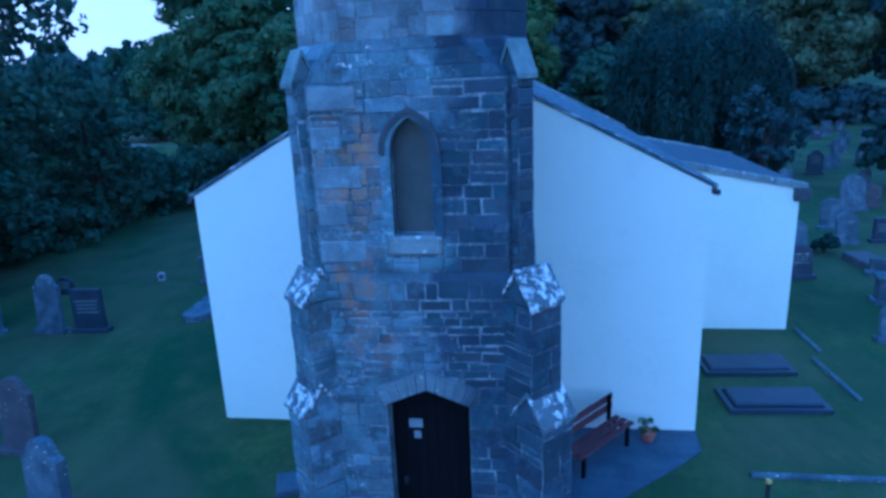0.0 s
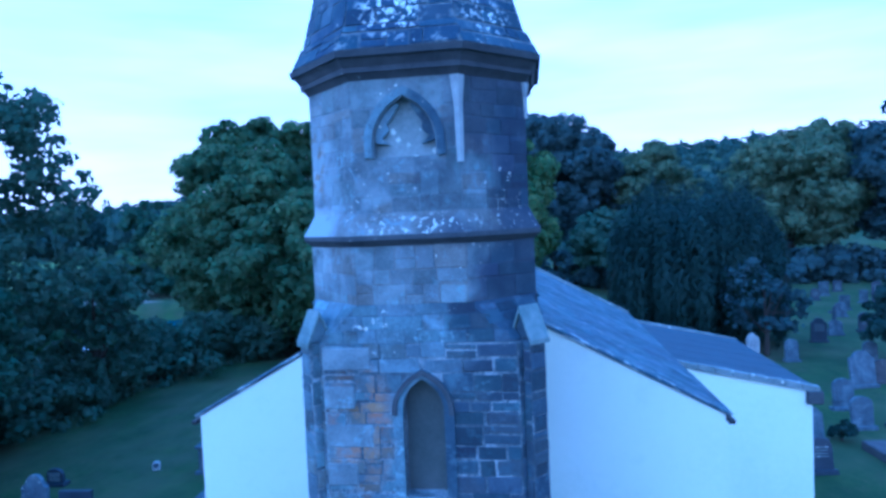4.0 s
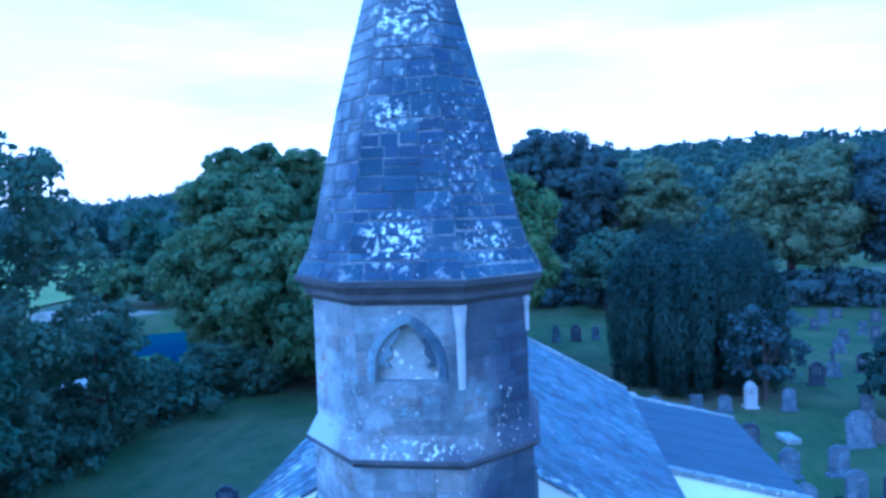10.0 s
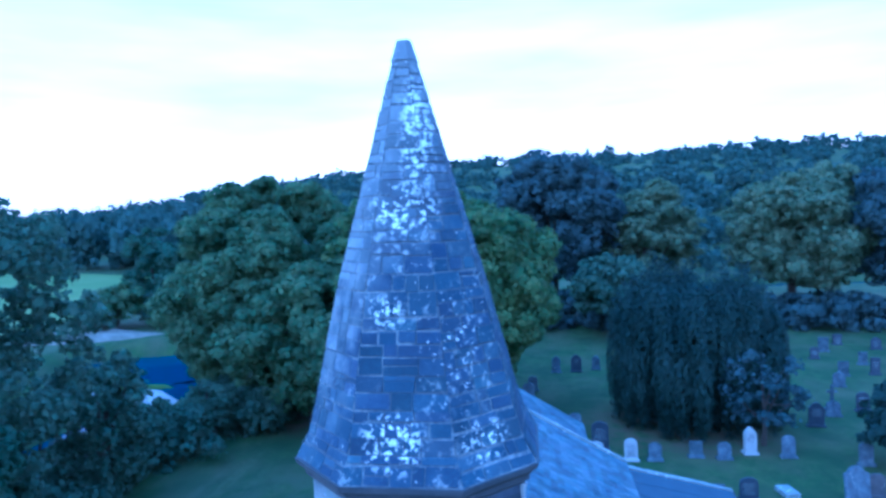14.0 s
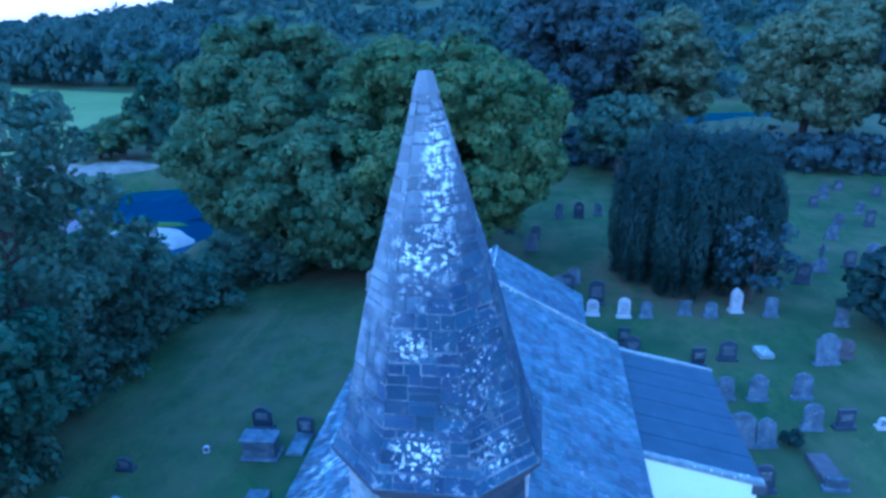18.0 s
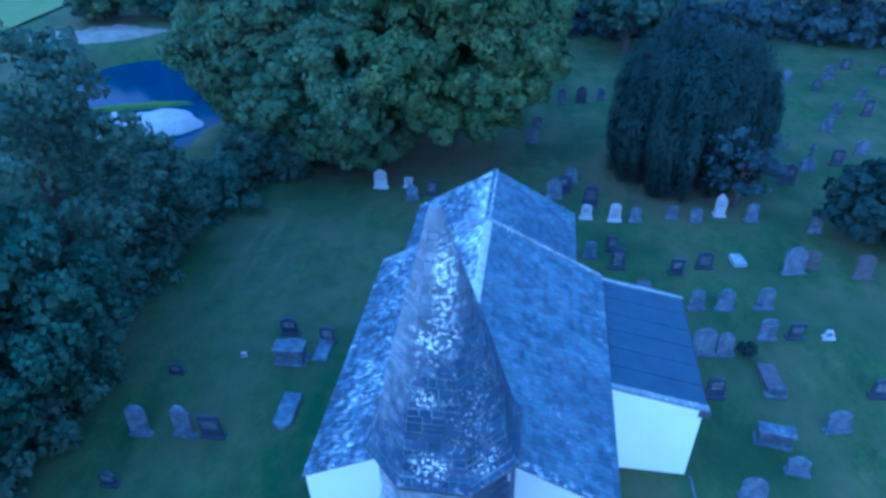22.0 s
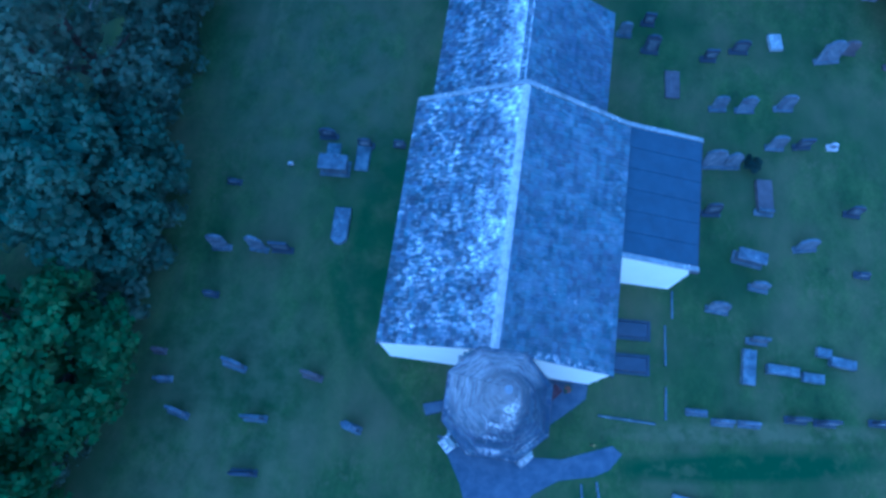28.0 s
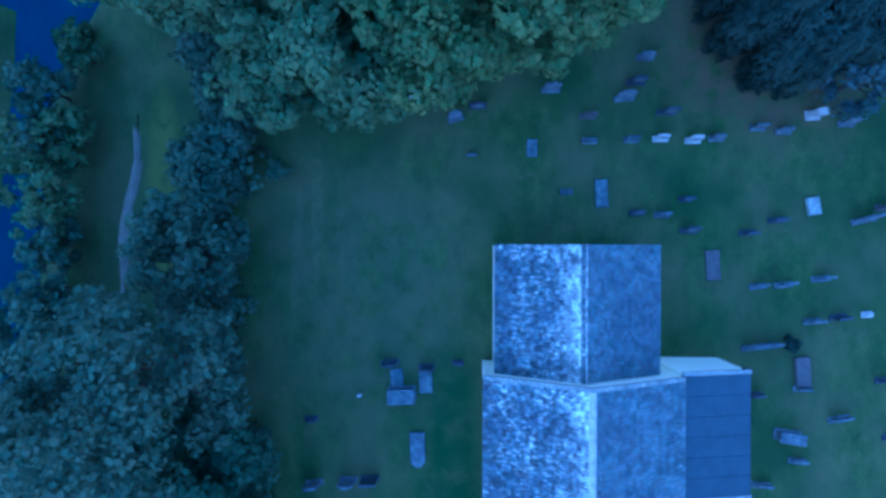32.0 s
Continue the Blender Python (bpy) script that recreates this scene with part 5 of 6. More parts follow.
def slab(outline, d, bevel=0.015):
    bm = bmesh.new()
    vs = [bm.verts.new((x, -d / 2, z)) for x, z in outline]
    f_ = bm.faces.new(vs)
    g = bmesh.ops.extrude_face_region(bm, geom=[f_])
    bmesh.ops.translate(bm, verts=[v for v in g["geom"] if isinstance(v, bmesh.types.BMVert)], vec=(0, d, 0))
    bmesh.ops.recalc_face_normals(bm, faces=bm.faces)
    edges = [e for e in bm.edges if abs(e.verts[0].co.y - e.verts[1].co.y) < 1e-6]
    bmesh.ops.bevel(bm, geom=edges, offset=bevel, segments=1, affect="EDGES")
    return bm


HEAD_MATS = {"grey": (M_HEAD_GREY, "grey lichened"), "red": (M_HEAD_RED, "weathered red sandstone"), "slate": (M_HEAD_SLATE, "dark polished"), "white": (M_HEAD_WHITE, "white marble")}
TOP_WORDS = {"round": "rounded", "shoulder": "shouldered", "point": "pointed", "ogee": "shaped", "flat": "square-topped"}


def headstone(x, y, w=0.7, h=1.0, top="round", mat="grey", turn=0, lean=0, side=0, plinth=True, d=0.14):
    h = h * 1.12
    m_, words = HEAD_MATS[mat]
    tilt = " leaning" if abs(lean) + abs(side) > 7 else ""
    g = empty("headstone", (x, y, float(ground_height(x, y))), f"{words}{tilt} headstone with a {TOP_WORDS[top]} top in the grass", "headstone", "headstones in the churchyard")
    stone = part("stone_slab", slab(slab_outline(w, h, top), d), m_)
    stone.parent = g
    r = random.Random(int(x * 31 + y * 17))
    bars = bmesh.new()
    for i in range(r.randint(4, 7)):
        ww = w * r.uniform(0.25, 0.38)
        zz = h * (0.72 - 0.085 * i)
        box(-ww, ww, -d / 2 - 0.006, -d / 2 + 0.004, zz, zz + 0.028, bars)
    if mat in ("slate", "white"):
        ins = part("inscription", bars, M_HEAD_GREY if mat == "white" else M_TRIM)
        ins.parent = g
        tagged(ins, kind="stuff")
    else:
        bars.free()
    if plinth:
        p = part("plinth", box(-w / 2 - 0.09, w / 2 + 0.09, -d / 2 - 0.1, d / 2 + 0.1, -0.1, 0.13, bevel=0.02), m_)
        p.parent = g
    g.rotation_euler = (radians(lean), radians(side), radians(turn))
    return g


def cross_stone(x, y, h=1.3, mat="grey", turn=0, label=""):
    m_, words = HEAD_MATS[mat]
    g = empty("cross_monument", (x, y, float(ground_height(x, y))), label or f"{words} stone cross on a stepped base", "grave cross")
    for ob in (part("base_step", box(-0.42, 0.42, -0.34, 0.34, -0.1, 0.2, bevel=0.03), m_), part("upper_step", box(-0.28, 0.28, -0.22, 0.22, 0.2, 0.42, bevel=0.03), m_),
               part("shaft", prism([(-0.1, -0.08), (0.1, -0.08), (0.1, 0.08), (-0.1, 0.08)], 0.42, h, top=[(-0.075, -0.06), (0.075, -0.06), (0.075, 0.06), (-0.075, 0.06)]), m_),
               part("cross_arm", box(-0.32, 0.32, -0.065, 0.065, h - 0.42, h - 0.26, bevel=0.015), m_)):
        ob.parent = g
    g.rotation_euler = (0, 0, radians(turn))


def ledger(x, y, w, l, h=0.16, mat=None, turn=0, pointed=False, label="flat ledger stone on the grass", kerb=False):
    m_ = mat or M_HEAD_GREY
    g = empty("ledger_stone", (x, y, float(ground_height(x, y))), label, "ledger")
    pts = [(-w / 2, -l / 2 + (w / 3 if pointed else 0))] + ([(-w / 5, -l / 2), (w / 5, -l / 2)] if pointed else []) + [(w / 2, -l / 2 + (w / 3 if pointed else 0)), (w / 2, l / 2), (-w / 2, l / 2)]
    bm = prism(pts, -0.1, h)
    bmesh.ops.bevel(bm, geom=[e for e in bm.edges if all(v.co.z > h - 0.01 for v in e.verts)], offset=0.035, segments=1, affect="EDGES")
    o = part("slab", bm, m_)
    o.parent = g
    if kerb:
        b2 = bmesh.new()
        for x0, x1, y0, y1 in ((-w / 2 - 0.14, -w / 2 - 0.03, -l / 2 - 0.14, l / 2 + 0.14), (w / 2 + 0.03, w / 2 + 0.14, -l / 2 - 0.14, l / 2 + 0.14), (-w / 2 - 0.03, w / 2 + 0.03, -l / 2 - 0.14, -l / 2 - 0.03), (-w / 2 - 0.03, w / 2 + 0.03, l / 2 + 0.03, l / 2 + 0.14)):
            box(x0, x1, y0, y1, -0.1, 0.1, b2)
        k = part("kerb", b2, m_)
        k.parent = g
    g.rotation_euler = (0, 0, radians(turn))


def table_tomb(x, y, w, l, h, mat=None, turn=0, label="box tomb with a pale flat lid"):
    m_ = mat or M_HEAD_GREY
    g = empty("box_tomb", (x, y, float(ground_height(x, y))), label, "tomb")
    o1 = part("chest", box(-w / 2 + 0.09, w / 2 - 0.09, -l / 2 + 0.09, l / 2 - 0.09, -0.1, h - 0.12), m_)
    o2 = part("lid", box(-w / 2, w / 2, -l / 2, l / 2, h - 0.12, h, bevel=0.03), m_)
    o3 = part("base_course", box(-w / 2 - 0.03, w / 2 + 0.03, -l / 2 - 0.03, l / 2 + 0.03, -0.1, 0.1, bevel=0.02), m_)
    for o in (o1, o2, o3):
        o.parent = g
    g.rotation_euler = (0, 0, radians(turn))


# north of the church
headstone(-16.8, 16.3, 0.85, 1.5, "round", "grey", 6, -6)
headstone(-14.85, 16.5, 0.85, 1.6, "shoulder", "grey", -4, -4)
headstone(-13.6, 16.6, 0.95, 1.2, "flat", "slate", 3, 0)
ledger(-10.85, 18.3, 0.85, 2.0, 0.22, M_HEAD_GREY, 2, True, "pale coped grave slab with a pointed foot")
headstone(-12.45, 23.3, 0.85, 1.0, "shoulder", "slate", 4, 2)
table_tomb(-11.75, 21.5, 1.55, 0.85, 1.0, None, 3, "grey table tomb with a flat top")
ledger(-12.05, 22.4, 0.75, 1.1, 0.12, M_HEAD_GREY, 3)
ledger(-10.4, 22.3, 0.75, 1.5, 0.14, M_HEAD_GREY, 2)
headstone(-10.35, 23.05, 0.75, 0.9, "round", "slate", 0, 4)
headstone(-8.55, 23.3, 0.5, 0.55, "flat", "slate", 0, 0)
headstone(-14.2, 21.4, 0.26, 0.28, "round", "white", 20, 0, plinth=False)
headstone(-17.0, 20.0, 0.6, 0.55, "round", "slate", 0, 5)
headstone(-16.75, 13.8, 0.6, 0.7, "round", "slate", 0, 0)
headstone(-14.7, 10.4, 1.05, 1.25, "ogee", "grey", -12, -9, 4)
headstone(-10.75, 10.45, 0.85, 1.45, "shoulder", "red", -8, -4)
headstone(-18.0, 9.3, 0.6, 0.9, "round", "grey", 8, 0)
headstone(-16.9, 7.8, 0.9, 1.15, "shoulder", "grey", -12, -10, 3)
headstone(-13.1, 8.1, 0.95, 1.05, "flat", "grey", 4, -4)
headstone(-8.4, 8.35, 0.8, 1.5, "shoulder", "grey", -14, -3, d=0.2)
headstone(-13.1, 5.6, 1.1, 1.0, "round", "slate", 5, 0)
headstone(-13.1, 3.3, 0.8, 1.0, "flat", "grey", 0, 0)
# east, under the trees
headstone(-11.2, 38.6, 0.9, 1.35, "point", "white", 0, 0)
headstone(-8.7, 37.3, 0.75, 0.9, "round", "grey", 15, -14)
headstone(-9.25, 38.9, 0.6, 0.7, "flat", "white", 0, 0)
headstone(-7.45, 38.0, 0.8, 1.1, "round", "slate", 0, 4)
headstone(-7.8, 35.2, 0.6, 0.35, "flat", "grey", 0, 0, plinth=False)
ledger(-4.35, 35.6, 0.6, 1.0, 0.1)
headstone(-1.2, 37.4, 0.75, 1.3, "point", "red", 0, 3)
headstone(-3.3, 38.9, 0.9, 1.5, "shoulder", "grey", 0, 0)
headstone(1.5, 39.3, 0.9, 1.2, "round", "slate", 0, 0)
headstone(2.0, 40.7, 0.8, 1.0, "round", "grey", 0, 0)
headstone(0.85, 38.4, 1.0, 1.3, "shoulder", "grey", 4, -5)
headstone(3.2, 37.6, 0.95, 1.5, "round", "slate", 0, 3)
for x, y, h, mt in ((-1.1, 36.0, 0.5, "grey"), (1.25, 36.05, 0.75, "grey"), (2.9, 36.1, 0.9, "white"), (4.7, 36.0, 1.1, "white"), (6.0, 36.1, 0.9, "grey"), (8.3, 36.7, 0.8, "grey"), (9.75, 36.5, 0.85, "grey"), (13.2, 36.9, 1.1, "grey"), (16.7, 36.0, 1.1, "grey")):
    headstone(x, y, 0.7, h, "round" if h > 0.8 else "flat", mt, 0, -4)
headstone(11.36, 37.4, 0.62, 1.35, "point", "white", 4, 0, d=0.35)
# south of the chancel
headstone(3.0, 31.8, 0.7, 1.0, "round", "grey", 0, -3)
headstone(4.3, 32.7, 0.6, 0.9, "flat", "slate", 0, 0)
headstone(4.5, 30.9, 0.8, 1.25, "round", "slate", 0, -6)
ledger(5.87, 28.95, 0.8, 1.7, 0.12, M_HEAD_RED, 3, False, "dull red sandstone ledger sunk in the grass")
ledger(-0.4, 33.0, 0.7, 1.6, 0.12, M_HEAD_GREY, 3)
headstone(7.75, 30.8, 0.7, 0.95, "flat", "slate", 5, 3)
headstone(9.4, 31.5, 0.85, 1.0, "round", "slate", 4, 0)
ledger(11.4, 32.3, 0.7, 1.0, 0.25, M_TRIM, 10, False, "broken white grave marker lying in the grass")
headstone(14.2, 31.5, 1.2, 1.5, "shoulder", "grey", 12, -8)
headstone(15.3, 32.2, 0.8, 1.0, "round", "red", 0, 0)
headstone(17.8, 31.5, 0.9, 1.3, "round", "red", 0, -5)
headstone(8.35, 27.75, 0.75, 1.05, "round", "grey", 6, -7)
headstone(9.8, 27.85, 0.85, 1.15, "shoulder", "grey", 6, -7)
headstone(11.85, 28.2, 0.85, 1.15, "round", "grey", 6, -6)
headstone(8.1, 24.3, 1.1, 1.35, "round", "grey", 8, -10)
headstone(9.1, 24.4, 0.8, 1.15, "point", "grey", 8, -10)
headstone(11.4, 25.8, 0.8, 1.1, "round", "grey", 4, -5)
headstone(12.8, 26.05, 0.75, 0.85, "flat", "slate", 10, 0)
ledger(10.85, 22.95, 0.8, 1.7, 0.3, M_HEAD_RED, 4, False, "raised red sandstone ledger with a worn top")
headstone(10.85, 22.0, 0.8, 0.5, "flat", "grey", 0, 0)
headstone(8.15, 21.6, 0.8, 1.0, "round", "slate", 6, -8)
table_tomb(10.05, 19.35, 1.45, 0.6, 0.85, None, -8, "grey table tomb with a leaning lid")
headstone(12.9, 20.3, 1.0, 0.95, "point", "grey", 12, -12)
headstone(10.6, 17.9, 0.8, 0.75, "shoulder", "grey", -6, -10)
headstone(8.6, 16.5, 0.95, 0.9, "round", "grey", -4, -12)
headstone(15.3, 22.5, 0.65, 0.9, "round", "slate", 0, -6)
headstone(15.7, 19.3, 0.6, 0.5, "round", "slate", 0, 0)
ledger(10.15, 13.9, 0.62, 1.7, 0.35, M_HEAD_GREY, -2, False, "pale narrow tomb slab")
headstone(10.55, 15.2, 0.85, 0.7, "flat", "grey", 0, -6)
for x0, x1, y0, hh in ((11.0, 12.5, 13.95, 0.4), (12.7, 13.7, 13.8, 0.3), (14.0, 15.2, 14.7, 0.35), (13.4, 14.1, 15.1, 0.25)):
    ledger((x0 + x1) / 2, y0, x1 - x0, 0.45, hh, M_HEAD_GREY, random.Random(int(x0)).uniform(-6, 6), False, "fallen length of grey stone kerb")
for x, y, h in ((7.8, 11.4, 0.5), (9.0, 11.1, 0.85), (10.25, 11.2, 0.7), (12.4, 11.7, 0.95), (13.75, 11.75, 1.0), (16.3, 12.1, 0.9)):
    headstone(x, y, 0.85, h, "round", "grey" if h < 0.9 else "slate", 3, -4)
ledger(7.95, 7.3, 2.3, 0.4, 0.3, M_HEAD_GREY, -6, False, "fallen grey gravestone lying in the grass")
ledger(1.1, 6.05, 1.0, 0.25, 0.2, M_HEAD_SLATE, 4, False, "low dark grave marker by the path")
ledger(4.4, 14.95, 1.75, 0.72, 0.16, M_HEAD_SLATE, 3, False, "dark polished ledger with worn lettering", True)
ledger(4.45, 13.25, 1.75, 0.72, 0.18, M_HEAD_SLATE, 3, False, "dark polished ledger with worn lettering", True)
for a, b in (((6.38, 17.2), (6.45, 15.8)), ((6.12, 15.4), (6.25, 13.4)), ((6.31, 12.4), (6.38, 10.85)), ((2.65, 7.4), (2.95, 5.4)), ((3.35, 7.6), (3.9, 5.2)), ((3.2, 10.6), (5.9, 10.6))):
    va, vb = Vector(a), Vector(b)
    ang = math.degrees(math.atan2((vb - va).y, (vb - va).x))
    ledger(*((va + vb) / 2), (vb - va).length, 0.1, 0.09, M_HEAD_GREY, ang, False, "pale stone grave kerb flush with the grass")
for x, y, w, h, tp, mt in ((-8.65, 2.9, 0.9, 1.0, "round", "grey"), (-7.3, 3.5, 0.6, 0.7, "flat", "slate"), (-10.4, 1.7, 0.9, 1.0, "shoulder", "slate"), (-4.7, 2.6, 0.7, 0.9, "round", "slate"), (3.6, 5.0, 0.7, 0.9, "round", "slate"), (4.55, 5.4, 0.55, 0.7, "flat", "grey"), (5.8, 4.9, 0.75, 0.9, "round", "grey"), (10.0, 5.5, 0.9, 1.0, "shoulder", "grey"), (11.15, 5.6, 0.8, 0.95, "round", "grey"), (1.7, 3.6, 0.7, 0.8, "flat", "grey"), (-18.6, 10.6, 0.5, 0.7, "round", "red"), (14.4, 26.2, 0.4, 0.45, "round", "white"), (1.6, 31.9, 0.7, 0.7, "round", "slate"), (-2.4, 33.1, 0.5, 0.3, "flat", "grey")):
    headstone(x, y, w, h, tp, mt, 3, -5)
ledger(-4.62, 9.85, 1.0, 0.55, 0.14, M_TARMAC, 20, False, "low dark paving slab beside the tower foot")
# far churchyard, east of the trees
FAR = [(1.4, 55.1), (3.1, 55.4), (4.8, 56.1), (-0.6, 49.4), (-0.9, 46.7), (-2.7, 50.7), (18.7, 44.3), (21, 45.4), (16.8, 42.2), (22.1, 51.2), (23.8, 54.3), (26.3, 54.6), (23.3, 47.3), (27, 58), (24, 60), (29.5, 57), (26, 63), (31, 64), (28.5, 66), (33, 60), (22, 62), (35, 67)]
fr_ = random.Random(21)
for x, y in FAR:
    headstone(x, y, fr_.uniform(0.65, 0.9), fr_.uniform(0.9, 1.4), fr_.choice(("round", "flat", "shoulder")), fr_.choice(("slate", "slate", "grey", "grey")), fr_.uniform(-6, 6), fr_.uniform(-4, 2))
cross_stone(19.05, 45.3, 1.7, "grey")
# grave mounds of clipped box and the bench, pot and post by the tower


def bench(x, y, turn):
    g = empty("bench", (x, y, 0.03), "red-brown stained wooden bench on the paving", "bench")
    obs = []
    for i in range(3):
        obs.append(part("seat_slat", box(-0.85, 0.85, -0.24 + 0.15 * i, -0.12 + 0.15 * i, 0.42, 0.455, bevel=0.008), M_WOOD_RED))
    for i in range(2):
        obs.append(part("back_slat", box(-0.85, 0.85, 0.25, 0.28, 0.55 + 0.2 * i, 0.70 + 0.2 * i, bevel=0.008), M_WOOD_RED))
    for sx in (-0.72, 0.66):
        obs.append(part("front_leg", box(sx, sx + 0.06, -0.22, -0.16, 0, 0.42), M_WOOD_DARK))
        obs.append(part("back_leg", box(sx, sx + 0.06, 0.19, 0.25, 0, 0.92), M_WOOD_DARK))
        obs.append(part("seat_rail", box(sx, sx + 0.06, -0.22, 0.25, 0.36, 0.42), M_WOOD_DARK))
    for o in obs:
        o.parent = g
    g.rotation_euler = (0, 0, radians(turn))


bench(0.62, 10.98, 50)


def potted_plant(x, y):
    g = empty("flower_pot", (x, y, 0.035), "round terracotta pot with a clipped green plant", "plant pot")
    bm = bmesh.new()
    rings = [[bm.verts.new((r * math.cos(6.283 * i / 14), r * math.sin(6.283 * i / 14), z)) for i in range(14)] for r, z in ((0.10, 0), (0.14, 0.15), (0.155, 0.15), (0.155, 0.2), (0.13, 0.2), (0.12, 0.17))]
    bm.faces.new(rings[0])
    for a, b in zip(rings, rings[1:]):
        for i in range(14):
            bm.faces.new((a[i], a[(i + 1) % 14], b[(i + 1) % 14], b[i]))
    bm.faces.new(rings[-1])
    part("pot", bm, M_POT).parent = g
    rng = np.random.default_rng(5)
    V, F = leaf_cloud(rng, [(0, 0, 0.29, 0.19, 0.19, 0.15)], 560, 0.05)
    new("plant", quads_mesh("plant", V, F, M_LEAF)).parent = g


def marker_post(x, y):
    g = empty("marker_post", (x, y, 0), "slim black post with a small yellow cap in the grass", "post")
    part("shaft", box(-0.025, 0.025, -0.025, 0.025, -0.1, 0.85, bevel=0.006), M_IRON).parent = g
    part("cap", box(-0.035, 0.035, -0.035, 0.035, 0.85, 0.92, bevel=0.01), M_BRASS).parent = g


potted_plant(1.63, 11.6)
marker_post(2.95, 9.2)

def crown_lobes(rng, r, h, base, lobes, core=0.6, span=(0.17, 0.36)):
    """Lobes that fill a rounded crown of radius r between base and h; span: their share of its radius."""
    out = []
    mid, half = (h + base) / 2, (h - base) / 2
    out.append((0, 0, mid, r * core, r * core, half * core * 1.08))
    for i in range(lobes):
        a = rng.uniform(0, 6.283)
        e = np.arcsin(rng.uniform(-0.8, 0.98))
        s = rng.uniform(*span)
        q = 1.03 - s * 0.8 + rng.uniform(-0.13, 0.05)
        out.append((r * q * np.cos(a) * np.cos(e), r * q * np.sin(a) * np.cos(e), mid + half * q * np.sin(e), r * s, r * s, min(r, half) * s * rng.uniform(0.6, 0.9)))
    return out


def limb(bm, a, b, ra, rb, n=7):
    a, b = Vector(a), Vector(b)
    d = (b - a).normalized()
    u = d.orthogonal().normalized()
    w = d.cross(u)
    lo = [bm.verts.new(a + (u * math.cos(6.283 * i / n) + w * math.sin(6.283 * i / n)) * ra) for i in range(n)]
    hi = [bm.verts.new(b + (u * math.cos(6.283 * i / n) + w * math.sin(6.283 * i / n)) * rb) for i in range(n)]
    for i in range(n):
        bm.faces.new((lo[i], lo[(i + 1) % n], hi[(i + 1) % n], hi[i]))
    bm.faces.new(hi)


def tree(name, x, y, r, h, base, mat, seed, label, category="tree", lobes=60, per=22.0, size=0.29, trunk=0.35, upright=False, blobs=None, group="", core=0.6, span=(0.17, 0.36), loose=0.0):
    rng = np.random.default_rng(seed)
    z = float(ground_height(x, y))
    t = empty(name, (x, y, z), label, category, group)
    bl = blobs or crown_lobes(rng, r, h, base, lobes, core, span)
    V, F = leaf_cloud(rng, bl, per, size, upright=upright, loose=loose)
    c = new("crown", quads_mesh("crown", V, F, mat))
    c.parent = t
    bm = bmesh.new()
    top = base + (h - base) * 0.55
    limb(bm, (0, 0, -0.4), (0.1, 0.05, base + 0.4), trunk * 1.25, trunk * 0.85)
    limb(bm, (0.1, 0.05, base + 0.2), (0.0, 0.1, top), trunk * 0.85, trunk * 0.3)
    for b in bl[1:9]:
        limb(bm, (0.05, 0.05, base + 0.3 + (top - base) * rng.uniform(0, 0.5)), (b[0] * 0.8, b[1] * 0.8, b[2]), trunk * 0.4, trunk * 0.1, 5)
    tr = part("trunk", bm, M_BARK)
    tr.parent = t
    # shaded inner mass of twigs and leaves
    V2, F2 = leaf_cloud(rng, [(b[0] * 0.9, b[1] * 0.9, b[2], b[3] * 0.7, b[4] * 0.7, b[5] * 0.7) for b in bl], per * (0.35 if loose < 0.2 else 0.3), size * (2.0 if loose < 0.2 else 1.6))
    i2 = new("inner_foliage", quads_mesh("inner_foliage", V2, F2, mat))
    i2.parent = t
    return t


GRP = "trees along the river side"
tree("broadleaf_tree", -21.1, 48.6, 8.0, 17.2, -0.8, M_LEAF, 1, "huge rounded sycamore with a low dense crown", lobes=76, per=24.0, size=0.31, span=(0.14, 0.34))
tree("broadleaf_tree", -7.3, 45.0, 8.2, 16.2, 1.0, M_LEAF_LIME, 2, "huge rounded yellow-green sycamore joined to its neighbour", lobes=70, per=24.0, size=0.31, span=(0.14, 0.34))
tree("broadleaf_tree", -15.6, 42.2, 6.3, 11.6, -1.4, M_LEAF, 15, "lower sycamore between two great crowns", lobes=54, per=24.0, size=0.31, span=(0.16, 0.36))
OPEN = dict(group=GRP, lobes=64, per=17.0, size=0.27, core=0.35, span=(0.13, 0.3), loose=0.35)
tree("broadleaf_tree", -23.1, 23.4, 4.7, 16.4, 1.0, M_LEAF_DARK, 3, "tall dark ash tree with loose upper twigs", **dict(OPEN, per=17.0))
tree("broadleaf_tree", -21.6, 17.2, 4.4, 10.0, 0.8, M_LEAF_BLUE, 4, "broad blue-green tree with dense foliage", **dict(OPEN, loose=0.15, per=20.0, core=0.5))
tree("broadleaf_tree", -21.9, 9.3, 4.2, 8.6, 0.8, M_LEAF_BRIGHT, 5, "fresh yellow-green lime tree", **dict(OPEN, loose=0.15, per=20.0, core=0.5))
tree("broadleaf_tree", -23.0, 1.5, 4.8, 10.0, 0.8, M_LEAF_BRIGHT, 6, "green broadleaf tree at the churchyard edge", **OPEN)
tree("broadleaf_tree", -22.6, 34.6, 1.9, 3.7, 0.2, M_LEAF_DARK, 12, "low bushy tree by the river", **OPEN)
tree("broadleaf_tree", -22.6, 29.8, 2.9, 8.2, 0.3, M_LEAF_DARK, 13, "leafy tree at the edge of the grass", **OPEN)
tree("broadleaf_tree", -21.2, 38.4, 1.9, 3.6, 0.2, M_LEAF_DARK, 14, "bushy tree beside the great sycamore", **OPEN)
tree("broadleaf_tree", -23.5, -6.0, 4.8, 10.5, 0.8, M_LEAF_DARK, 8, "dark broadleaf tree at the churchyard edge", **OPEN)
